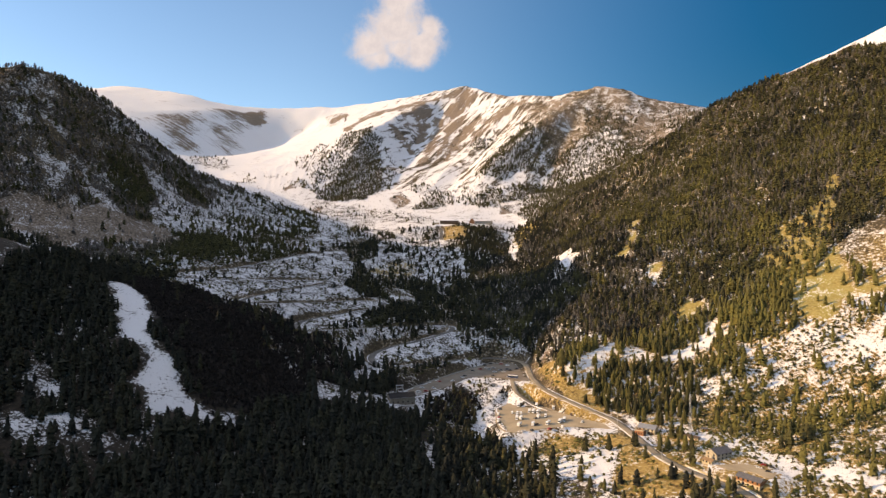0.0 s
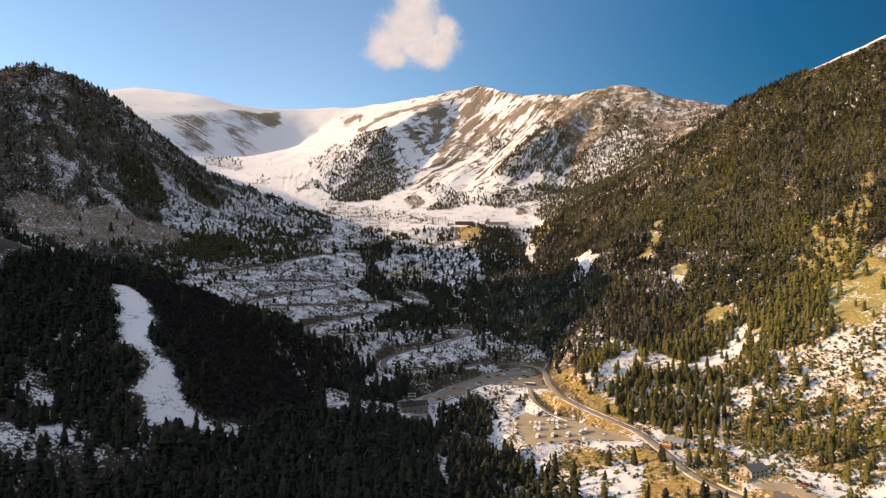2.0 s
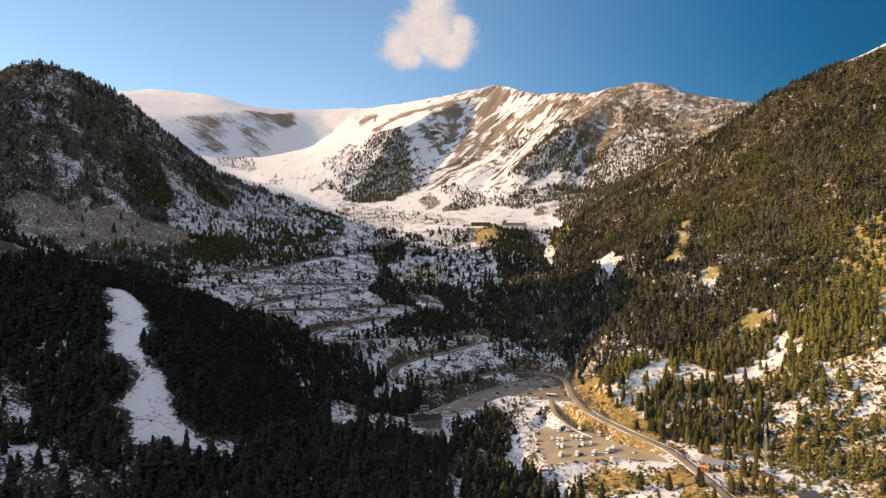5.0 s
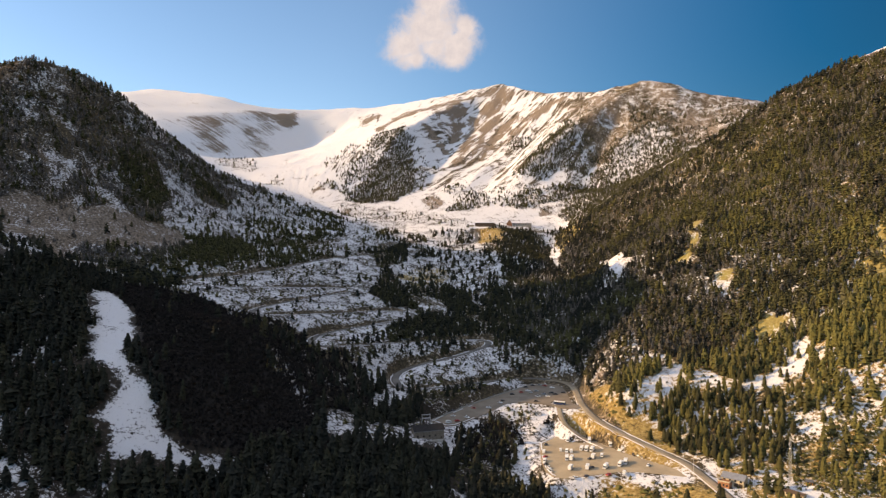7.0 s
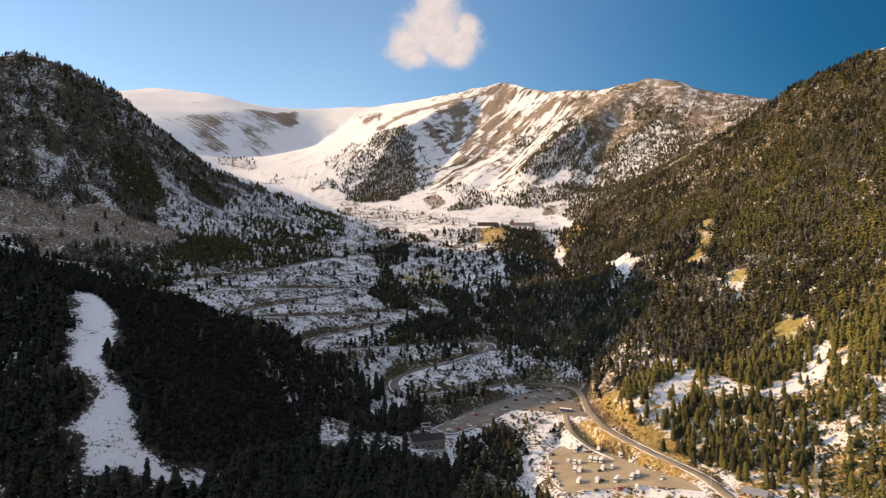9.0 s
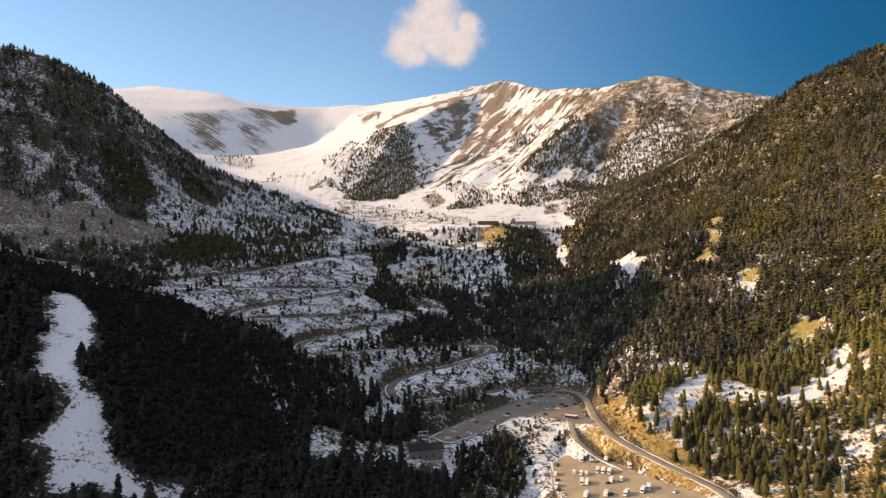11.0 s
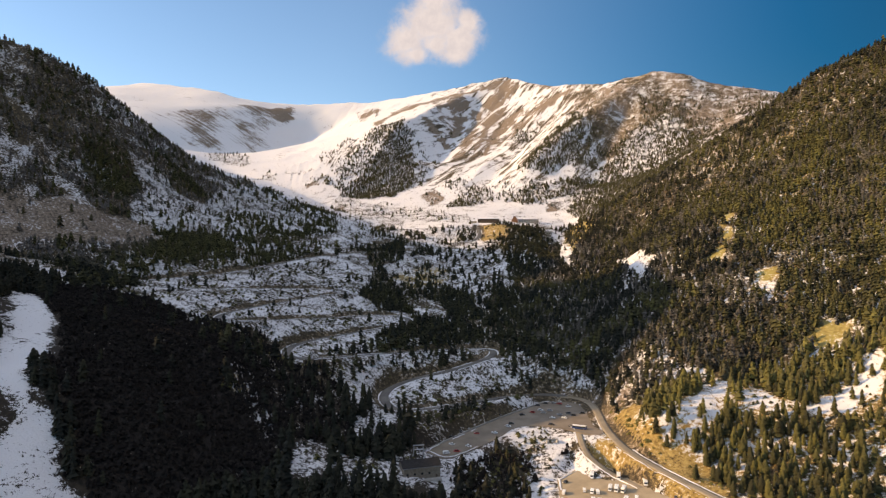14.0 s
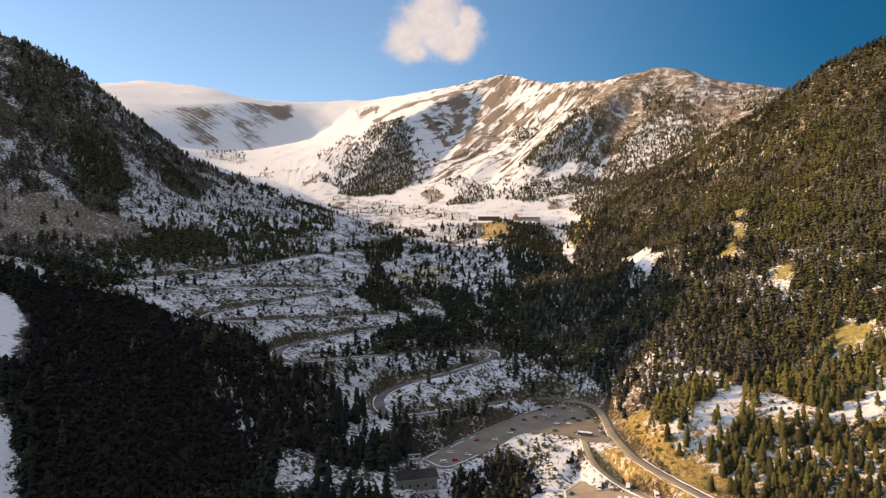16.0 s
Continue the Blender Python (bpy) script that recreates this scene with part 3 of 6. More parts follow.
area("chute", [(40, 602), (63, 612), (90, 588), (86, 561), (72, 536), (56, 476), (38, 468), (40, 534)])
area("chute", [(43, 604), (77, 605), (94, 587), (86, 558), (66, 528), (45, 530), (53, 570)])
area("half", [(65, 1374), (129, 1454), (163, 1302), (113, 963), (73, 810), (113, 727), (46, 735), (22, 870), (40, 1083)])
area("scrub", [(-64, 594), (-15, 636), (35, 669), (76, 671), (63, 663), (9, 611), (-28, 560), (-54, 550)])
area("scrub", [(8, 561), (33, 588), (49, 579), (51, 551), (40, 527), (-11, 501), (0, 538)])
area("scrub", [(-6, 507), (19, 529), (33, 523), (34, 453), (-13, 415)])
area("bare", [(29, 2768), (104, 2843), (178, 2841), (208, 2741), (175, 2698), (145, 2681), (112, 2603), (73, 2593), (51, 2665), (100, 2735), (84, 2777)])
area("bare", [(5, 2622), (50, 2609), (20, 2398), (-20, 2177), (-47, 2113), (-58, 2168), (-26, 2310)])
area("bare", [(94, 2572), (141, 2612), (126, 2532), (73, 2425), (33, 2233), (13, 2163), (4, 2177), (36, 2381), (54, 2534)])
area("bare", [(134, 2483), (204, 2543), (187, 2466), (117, 2353), (67, 2223), (51, 2140), (37, 2170), (71, 2363)])
area("bare", [(171, 2390), (246, 2412), (221, 2371), (122, 2255), (76, 2189)])
area("bare", [(-183, 2376), (-152, 2380), (-87, 2319), (-65, 2257), (-90, 2262), (-138, 2318)])
area("bare", [(-156, 2634), (-118, 2557), (-93, 2471), (-113, 2435)])
area("bare", [(-93, 2638), (-42, 2717), (-7, 2662), (-29, 2576), (-83, 2516)])
area("bare", [(-62, 2526), (-18, 2564), (-27, 2434), (-58, 2361), (-74, 2384)])
area("bare", [(457, 2322), (516, 2272), (537, 2236), (458, 2181), (447, 2243)])
area("bare", [(-346, 2763), (-165, 2787), (29, 2787), (35, 2764), (-156, 2622), (-320, 2602)])
area("bare", [(-496, 2856), (-416, 2918), (-393, 2841), (-472, 2786)])
area("bare", [(197, 2452), (328, 2481), (344, 2446), (224, 2403)])
area("bare", [(245, 2513), (370, 2474), (386, 2445), (261, 2459)])
area("bare", [(-137, 1773), (-101, 1815), (-70, 1751), (-79, 1691), (-100, 1673)])
area("bare", [(190, 1642), (255, 1642), (233, 1545), (183, 1576)])
area("bare", [(442, 2102), (493, 2125), (505, 2100), (449, 2090)])
area("wood", [(-264, 2307), (-226, 2282), (-200, 2218), (-181, 2050), (-155, 1892), (-210, 1788), (-293, 1761), (-357, 1789), (-348, 1896), (-316, 2015), (-289, 2145)])
area("thin", [(-337, 2351), (-264, 2307), (-289, 2145), (-316, 2015), (-348, 1896), (-395, 1874), (-413, 1961), (-388, 2115)])
area("thin", [(-200, 2210), (-168, 2171), (-116, 2109), (-121, 2033), (-168, 2059), (-160, 1910), (-129, 2018), (-105, 2070)])
area("wood", [(130, 1809), (188, 1921), (254, 2047), (345, 2179), (336, 2062), (295, 1968), (368, 2044), (369, 1998), (350, 1917), (365, 1887), (315, 1830), (261, 1844), (206, 1778), (159, 1781)])
area("thin", [(126, 2148), (164, 2288), (235, 2307), (216, 2208), (151, 2105)])
area("speck", [(367, 1988), (432, 2051), (556, 2125), (600, 2151), (667, 1965), (534, 1564), (421, 1714), (384, 1820), (374, 1932)])
area("wood", [(423, 1928), (507, 1999), (602, 2019), (639, 1907), (435, 1477), (426, 1733), (410, 1797)])
area("wood", [(123, 1703), (170, 1728), (214, 1723), (299, 1782), (371, 1758), (346, 1509), (278, 1427), (228, 1508), (201, 1612), (117, 1626), (92, 1693)])
area("thin", [(-78, 1856), (-30, 1891), (67, 1809), (123, 1703), (104, 1645), (62, 1688), (18, 1656), (-55, 1639), (-36, 1764)])
area("wood", [(-55, 1639), (-28, 1772), (18, 1687), (3, 1640)])
area("stones", [(-371, 1759), (-288, 1732), (-129, 1662), (3, 1525), (3, 1425), (-116, 1486), (-254, 1609), (-317, 1496)])
area("turf", [(18, 1421), (52, 1400), (75, 1368), (65, 1282), (25, 1279)])
area("crag", [(-1203, 2454), (-1172, 2560), (-1084, 2658), (-1024, 2789), (-887, 2872), (-824, 2942), (-787, 2832), (-841, 2720), (-876, 2641), (-819, 2610), (-856, 2509), (-967, 2393), (-1038, 2355), (-1125, 2382)])
area("stones", [(-636, 1959), (-585, 1949), (-592, 1901)])
area("thin", [(-635, 1954), (-585, 1941), (-600, 1899)])
area("stones", [(-960, 2246), (-858, 2330), (-691, 2074), (-709, 2017), (-846, 2065)])
area("stones", [(-576, 1965), (-485, 1989), (-477, 1957), (-562, 1945)])
area("stones", [(-498, 2082), (-431, 2268), (-362, 2158), (-427, 1967)])
area("thin", [(-458, 1910), (-418, 1924), (-366, 1876), (-365, 1829), (-423, 1868)])
area("bare", [(-485, 1868), (-454, 1893), (-438, 1864), (-471, 1845)])
area("bare", [(-353, 1670), (-331, 1690), (-316, 1654), (-306, 1491)])
area("bare", [(-387, 2509), (-273, 2753), (-264, 2653), (-346, 2378)])
area("stones", [(-280, 1458), (-228, 1659), (-157, 1564), (-146, 1446), (-238, 1363)])
area("stones", [(-536, 2973), (-429, 2958), (-371, 2725), (-481, 2734)])
area("chute", [(-729, 1006), (-718, 1018), (-704, 1015), (-684, 1006), (-681, 998), (-698, 991), (-715, 992)])
area("chute", [(-690, 977), (-683, 984), (-659, 965), (-628, 955), (-626, 948), (-645, 943), (-670, 954)])
area("chute", [(-658, 913), (-653, 918), (-636, 902), (-611, 911), (-615, 939), (-613, 941), (-605, 908), (-587, 866), (-594, 850), (-616, 864), (-643, 895)])
area("chute", [(-577, 849), (-563, 861), (-521, 812), (-541, 796), (-561, 832)])
area("chute", [(-598, 931), (-588, 938), (-577, 912), (-543, 905), (-504, 896), (-504, 880), (-541, 887), (-575, 902)])
area("chute", [(-712, 956), (-710, 962), (-677, 925), (-683, 915)])
area("chute", [(-662, 856), (-655, 866), (-638, 863), (-644, 849)])
area("chute", [(-603, 844), (-592, 850), (-581, 845), (-593, 839)])
area("chute", [(-611, 1006), (-606, 1011), (-591, 1004), (-590, 995)])
area("scree", [(-623, 773), (-590, 805), (-563, 824), (-521, 762), (-558, 688)])
area("scree", [(-546, 856), (-539, 883), (-496, 896), (-477, 892), (-506, 791)])
area("rib", [(-556, 1067), (-538, 1091), (-491, 1099), (-459, 1134), (-461, 1242), (-508, 1189), (-492, 1220), (-440, 1280), (-366, 1309), (-321, 1281), (-298, 1186), (-458, 905), (-489, 951), (-513, 1039), (-537, 1039)])
area("wood", [(-585, 986), (-579, 1035), (-561, 1057), (-542, 1057), (-515, 1033), (-493, 959), (-506, 932), (-540, 945), (-569, 965)])
area("wood", [(-536, 1142), (-501, 1172), (-463, 1158), (-461, 1141), (-496, 1112), (-525, 1118)])
area("wood", [(-527, 804), (-531, 836), (-495, 863), (-492, 921), (-466, 940), (-458, 905), (-502, 776)])
area("wood", [(-617, 765), (-608, 773), (-577, 766), (-554, 719), (-558, 688)])
area("olive", [(410, 567), (484, 609), (459, 542), (454, 525), (404, 497), (389, 515), (392, 540)])
area("olive", [(453, 527), (486, 525), (471, 504), (449, 514)])
area("melt", [(355, 450), (372, 459), (413, 461), (452, 477), (439, 459), (415, 453), (383, 452), (361, 441)])
area("melt", [(257, 549), (278, 553), (317, 583), (332, 577), (324, 556), (302, 547), (272, 536), (255, 541)])
area("melt", [(163, 568), (183, 586), (195, 590), (203, 615), (192, 636), (207, 632), (219, 607), (241, 602), (244, 569), (238, 549), (225, 563), (212, 576), (199, 577), (189, 564), (167, 563)])
area("grove", [(188, 659), (211, 719), (236, 742), (294, 691), (283, 638), (260, 605), (245, 566), (239, 581), (232, 602), (209, 615), (201, 640)])
area("olive", [(282, 623), (308, 638), (318, 644), (339, 627), (325, 618), (296, 620)])
area("olive", [(276, 817), (305, 840), (318, 851), (310, 828), (288, 804)])
area("olive", [(311, 871), (348, 932), (339, 886), (313, 855)])
area("olive", [(307, 753), (329, 749), (328, 739), (307, 736)])
area("scree", [(293, 689), (319, 708), (312, 689), (294, 676)])
area("broom", [(421, 649), (472, 703), (525, 708), (580, 769), (583, 747), (484, 625), (438, 574), (409, 573), (401, 592)])
area("broom", [(381, 824), (400, 838), (383, 797)])
area("brush", [(-362, 587), (-347, 630), (-322, 661), (-276, 650), (-228, 601), (-188, 536), (-172, 516), (-155, 508), (-141, 493), (-128, 482), (-118, 461), (-119, 436), (-202, 370), (-217, 392), (-227, 398), (-257, 445), (-295, 500)])
area("thicket", [(-176, 541), (-165, 611), (-133, 635), (-111, 600), (-92, 531), (-103, 513), (-125, 495), (-152, 519)])
area("thicket", [(-273, 654), (-236, 667), (-184, 669), (-165, 611), (-180, 549), (-224, 603)])
area("patchy", [(-188, 538), (-179, 540), (-160, 525), (-146, 508), (-130, 488), (-132, 478), (-149, 496), (-167, 513)])
area("patchy", [(-135, 644), (-91, 684), (-62, 614), (-58, 546), (-87, 528), (-107, 606)])
area("chute", [(-119, 489), (-106, 509), (-85, 497), (-70, 498), (-50, 516), (-36, 558), (-30, 538), (-52, 506), (-55, 494), (-67, 479), (-96, 457), (-111, 440), (-117, 469)])
area("clear", [(-117, 449), (-49, 506), (-24, 529), (-11, 502), (-15, 495), (-113, 438)])
area("snow", [(-351, 530), (-332, 528), (-291, 493), (-263, 451), (-261, 422), (-240, 401), (-222, 396), (-209, 371), (-193, 362), (-173, 364), (-158, 375), (-155, 367), (-177, 351), (-196, 348), (-218, 339), (-237, 365), (-246, 386), (-269, 404), (-305, 470)])
area("brush", [(-339, 549), (-328, 592), (-238, 622), (-161, 556), (-123, 487), (-132, 425), (-156, 384), (-183, 363), (-195, 373), (-207, 378), (-218, 399), (-237, 405), (-254, 428), (-263, 459), (-293, 500)])
area("glade", [(-316, 346), (-301, 345), (-279, 328), (-276, 315), (-295, 318)])
area("glade", [(-306, 298), (-286, 303), (-257, 309), (-233, 310), (-207, 308), (-200, 292), (-222, 280), (-252, 273), (-284, 266)])
area("snow", [(81, 451), (96, 449), (94, 423), (79, 421), (67, 430), (76, 436)])
area("turf", [(96, 417), (122, 443), (134, 451), (136, 412), (114, 405)])
area("snow", [(87, 408), (128, 400), (135, 410), (160, 392), (144, 361), (129, 347), (104, 360), (90, 383)])
area("turf", [(160, 385), (184, 405), (193, 376), (198, 320), (195, 295), (150, 316), (149, 341)])
area("snow", [(124, 452), (145, 450), (166, 449), (169, 431), (145, 428), (125, 434)])
area("patchy", [(45, 568), (72, 577), (61, 477), (42, 439), (33, 476)])
area("patchy", [(-16, 404), (-1, 412), (-1, 363), (-12, 370)])
area("patchy", [(-43, 531), (13, 561), (17, 494), (-28, 471)])
area("snow", [(690, 1085), (750, 1072), (800, 1062), (838, 1012), (900, 1000), (1000, 1060), (900, 1130), (740, 1140), (670, 1120)])
area("gully", [(221, 1026), (250, 987), (232, 907), (236, 884), (226, 880), (215, 871), (207, 884), (212, 942)])
area("bare", [(-890, 2882), (-828, 2945), (-789, 2841), (-822, 2779), (-861, 2785)])
area("bare", [(-1025, 2792), (-937, 2826), (-882, 2855), (-877, 2796), (-961, 2749), (-1007, 2724)])
area("field", [(81, 451), (96, 449), (94, 423), (79, 421), (67, 430), (76, 436)])
area("field", [(87, 408), (128, 400), (135, 410), (160, 392), (144, 361), (129, 347), (104, 360), (90, 383)])
area("field", [(124, 452), (145, 450), (166, 449), (169, 431), (145, 428), (125, 434)])
area("field", [(184, 472), (197, 462), (189, 445), (189, 391), (181, 384), (176, 428)])
area("field", [(207, 434), (233, 415), (252, 390), (263, 364), (277, 338), (279, 327), (268, 328), (253, 352), (233, 381), (211, 412)])
area("field", [(301, 321), (315, 288), (307, 277), (291, 293), (278, 312)])
area("field", [(263, 326), (291, 332), (286, 324), (262, 314)])
area("bank", [(160, 385), (184, 405), (193, 376), (198, 320), (195, 295), (150, 316), (149, 341)])
area("bank", [(96, 417), (122, 443), (134, 451), (136, 412), (114, 405)])
area("bank", [(152, 434), (169, 421), (165, 394), (146, 414)])
area("bank", [(97, 572), (111, 598), (116, 562), (133, 527), (152, 502), (142, 499), (118, 530), (101, 553)])
area("scree", [(-588, 804), (-563, 830), (-532, 876), (-498, 898), (-461, 935), (-430, 924), (-439, 835), (-481, 774), (-502, 744), (-473, 654)])
area("thicket", [(-8, 535), (13, 559), (34, 569), (38, 501), (29, 488), (-7, 468)])
area("gully", [(37, 612), (60, 619), (59, 586), (48, 572), (35, 579)])
area("gully", [(59, 586), (76, 602), (85, 594), (64, 548), (49, 493), (41, 492), (53, 548)])
area("thicket", [(44, 571), (52, 564), (44, 520), (36, 500), (36, 534)])
area("thicket", [(73, 559), (84, 578), (86, 566), (75, 547), (66, 528)])
area("gully", [(85, 567), (92, 554), (95, 544), (79, 540), (75, 547)])
area("scree", [(124, 640), (133, 652), (145, 661), (147, 644), (131, 628)])
area("wood", [(334, 1628), (383, 1871), (466, 1942), (545, 1917), (597, 1816), (377, 1317)])
area("bank", [(20, 1420), (79, 1373), (72, 1302), (25, 1309)])
area("patchy", [(-62, 1295), (28, 1243), (43, 1102), (28, 987), (-47, 997)])
area("gully", [(169, 1435), (195, 1424), (181, 1219), (157, 1084), (153, 1124), (174, 1327)])
area("gully", [(47, 1204), (59, 1147), (61, 1030), (51, 1007), (47, 1102)])
area("broom", [(174, 1340), (224, 1446), (266, 1435), (237, 1288), (178, 1163), (160, 1168)])
area("wood", [(229, 1402), (427, 1402), (427, 1596), (259, 1596)])



def mask(name, x, y, edge=6.0, grow=0.0):
    out = np.zeros(np.shape(x))
    for ring in MASKS.get(name, ()):
        p = np.array(ring)
        near = (x > p[:, 0].min() - 20) & (x < p[:, 0].max() + 20) & (y > p[:, 1].min() - 20) & (y < p[:, 1].max() + 20)
        if near.any():
            crisp = 0.35 if name in ("bare", "stones") else 1.0
            d = within(x[near], y[near], ring) - grow + (5 + 14 * crisp * soft(y[near], 1500, 2000)) * fbm(x[near], y[near], 18, 3)
            wide = edge + 12 * crisp * soft(y[near], 1500, 2000)
            out[near] = np.maximum(out[near], 1 - soft(d, -wide, wide))
    return out


def clear_of_roads(x, y):
    """1 in open country, 0 on roads and car parks."""
    out = np.ones(np.shape(x))
    for pts, half in ROADS.values():
        out = np.minimum(out, soft(beside(x, y, pts)[0], half + 2, half + 7))
    for ring, _ in PARKS:
        out = np.minimum(out, soft(within(x, y, ring), 7, 14))
    return out


def brae(x, y):
    """The sunny shrub slope above the hamlet."""
    return soft(x, 225, 275) * soft(530 - y, 0, 60)


def cover(x, y, z):
    """Snow, dry grass and rock at each place."""
    far, east, ridge, near = zones(x, y)
    mid = np.clip(1 - far - east - ridge - near, 0, 1)
    patch, fine = fbm(x, y, 80, 4), fbm(x + 500, y, 22, 3)
    streak = fbm(x + 0.45 * y, 0.16 * y, 75, 4)
    high = soft(z, 380, 700)
    bowl = soft(-x, 500, 700)
    dona = far * soft(x, 250, 420) * soft(z, 340, 460)
    snow = -0.18 * dona + far * (0.75 + 0.12 * soft(z, 330, 450) + 0.13 * patch + 0.12 * fine - (0.30 + 0.25 * patch) * soft(x, -420, 0) * soft(z, 300, 420)) \
        + east * (0.43 - 0.15 * soft(z, 110, 240) + 0.12 * brae(x, y) + 0.12 * patch) + ridge * (0.26 + 0.22 * soft(x, -520, -300) + 0.2 * patch) + mid * (0.46 + 0.22 * patch) + near * (0.25 + 0.2 * patch)
    grass = far * (0.32 + 0.35 * fine) * (1 - bowl) + east * (0.28 + 0.3 * patch + 0.4 * soft(620 - y, 0, 60)) + ridge * 0.25 + mid * 0.3 + near * 0.05
    rock = far * (0.35 + 0.3 * streak + 0.15 * high) + 0.6 * far * bowl + ridge * (0.34 + 0.25 * fine) + mid * 0.25
    for kind, s, g, r in (("grove", 0.16, 0.1, 0.1), ("sparse", 0.51, 0.3, 0.2), ("scrub", 0.24, 0.2, 0.15), ("snow", 0.86, 0, 0), ("glade", 0.44, 0.1, 0.1), ("chute", 0.48, 0.2, 0.5), ("rib", 0.52, 0.25, 0.45), ("crag", 0.50, 0.05, 0.95), ("stones", 0.57, 0.4, 0.5), ("speck", 0.30, 0.4, 0.5), ("broom", 0.2, 0.95, 0.1), ("brush", 0.08, 0.0, 0.0), ("thicket", 0.26, 0.1, 0.1), ("patchy", 0.52, 0.15, 0.2), ("clear", 0.45, 0.2, 0.2), ("melt", 0.66, 0.95, 0), ("turf", 0.2, 0.82, 0.1), ("olive", 0.24, 1.0, 0), ("thaw", 0.42, 0.8, 0.1), ("scree", 0.26, 0.3, 0.7), ("bare", 0.30, 0.1, 0.95), ("bank", 0.24, 0.85, 0.2), ("field", 0.80, 0.3, 0.0), ("gully", 0.66, 0.3, 0.4)):
        w = mask(kind, x, y)
        snow, grass, rock = snow * (1 - w) + s * w, grass * (1 - w) + g * w, rock * (1 - w) + r * w
    snow = snow + mask("crag", x, y) * (0.34 * fbm(x + 0.6 * y, y * 0.5, 110, 3) + 0.1 * fine)
    w = far * mask("wood", x, y)
    snow, rock = snow * (1 - w) + 0.56 * w, rock * (1 - w) + 0.1 * w
    # snow cover cut on the near piste, in place of its deeper shade
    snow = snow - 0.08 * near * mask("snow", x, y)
    cut = np.zeros(np.shape(x))
    lie = sample(BASE, x, y)
    for pts, half in ROADS.values():
        d, h = beside(x, y, pts)
        cut = np.maximum(cut, soft(half + 9 - d, 0, 3) * soft(lie - h, 0.2, 1.2))
    snow, grass, rock = snow * (1 - 0.6 * cut), grass * (1 - cut) + 0.3 * cut, rock * (1 - cut) + 0.35 * cut
    run = far * soft(z, 290, 400) * (0.6 - 0.45 * soft(x, 330, 460) - 0.15 * bowl)
    return np.clip(snow, 0, 1), np.clip(grass, 0, 1), np.clip(rock, 0, 1), run


gx, gy = axis(-1900, 1900, 3.6, -560, 480, 1.035, 26), axis(-700, 3420, 3.6, 240, 900, 1.012, 13)
px, py = np.meshgrid(gx, gy, indexing="ij")
pz = ground(px, py)
idx = np.arange(px.size).reshape(px.shape)
quads = np.stack([idx[:-1, :-1], idx[1:, :-1], idx[1:, 1:], idx[:-1, 1:]], -1).reshape(-1, 4)
me = mesh_of("ground", np.stack([px, py, pz], -1).reshape(-1, 3), quads, ground_material())
col = me.color_attributes.new("cover", "FLOAT_COLOR", "POINT")
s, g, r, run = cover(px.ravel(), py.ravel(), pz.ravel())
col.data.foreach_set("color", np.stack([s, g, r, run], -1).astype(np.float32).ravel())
turn = 0.6 - 4.6 * soft(-px.ravel(), 350, 750)
flow = me.attributes.new("flow", "FLOAT", "POINT")
flow.data.foreach_set("value", (px.ravel() - turn * (py.ravel() - 2300)).astype(np.float32))
# darker soil over the brush areas and the near hill
dark_soil = me.attributes.new("dark_soil", "FLOAT", "POINT")
dark_soil.data.foreach_set("value", np.maximum(mask("brush", px.ravel(), py.ravel()), zones(px.ravel(), py.ravel())[3] * 0.7).astype(np.float32))
lush = me.attributes.new("lush", "FLOAT", "POINT")
lush.data.foreach_set("value", np.maximum(mask("olive", px.ravel(), py.ravel()), 0.7 * mask("broom", px.ravel(), py.ravel())).astype(np.float32))
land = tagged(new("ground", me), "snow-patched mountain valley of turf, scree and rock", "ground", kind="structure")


# ---- roads and car parks ----
def asphalt(name, dark, light, patched):
    k = Mat(name)
    p = k.where()
    a, b, c = k.noise(p, 0.06, 4), k.noise(p, 0.5, 4), k.noise(p, 5.0, 2)
    colour = k.mix(k.step(a, 0.3, 0.7), dark, light)
    colour = k.mix(k.step(b, 0.55, 0.75, 0, 0.5), colour, patched)
    k.bump(c, 0.2, 0.02)
    return k.done(colour, 0.85)


ASPHALT = asphalt("worn_asphalt", (0.085, 0.08, 0.075, 1), (0.15, 0.138, 0.125, 1), (0.065, 0.062, 0.06, 1))
DUSTY = asphalt("dusty_asphalt", (0.27, 0.215, 0.145, 1), (0.37, 0.30, 0.205, 1), (0.22, 0.18, 0.13, 1))


GRAVELLED = asphalt("gravelled_asphalt", (0.20, 0.165, 0.12, 1), (0.29, 0.24, 0.175, 1), (0.16, 0.13, 0.1, 1))
GRITTY = asphalt("gritty_asphalt", (0.15, 0.122, 0.094, 1), (0.215, 0.178, 0.138, 1), (0.115, 0.096, 0.078, 1))


def ribbon(name, pts, half, label, surface):
    """A road slab with a cambered top and edges that go into the ground."""
    d = np.gradient(pts[:, :2], axis=0)
    d /= np.linalg.norm(d, axis=1)[:, None] + 1e-9
    side = np.c_[d[:, 1], -d[:, 0]]
    rows = []
    for off, up in ((-half, -0.9), (-half, 0.0), (-half * 0.4, 0.06), (half * 0.4, 0.06), (half, 0.0), (half, -0.9)):
        rows.append(np.c_[pts[:, :2] + side * off, pts[:, 2] + up])
    v = np.stack(rows, 1)
    i = np.arange(v.shape[0] * v.shape[1]).reshape(v.shape[:2])
    q = np.stack([i[:-1, :-1], i[:-1, 1:], i[1:, 1:], i[1:, :-1]], -1).reshape(-1, 4)
    return tagged(new(name, mesh_of(name, v.reshape(-1, 3), q, surface)), label, "road", kind="structure")


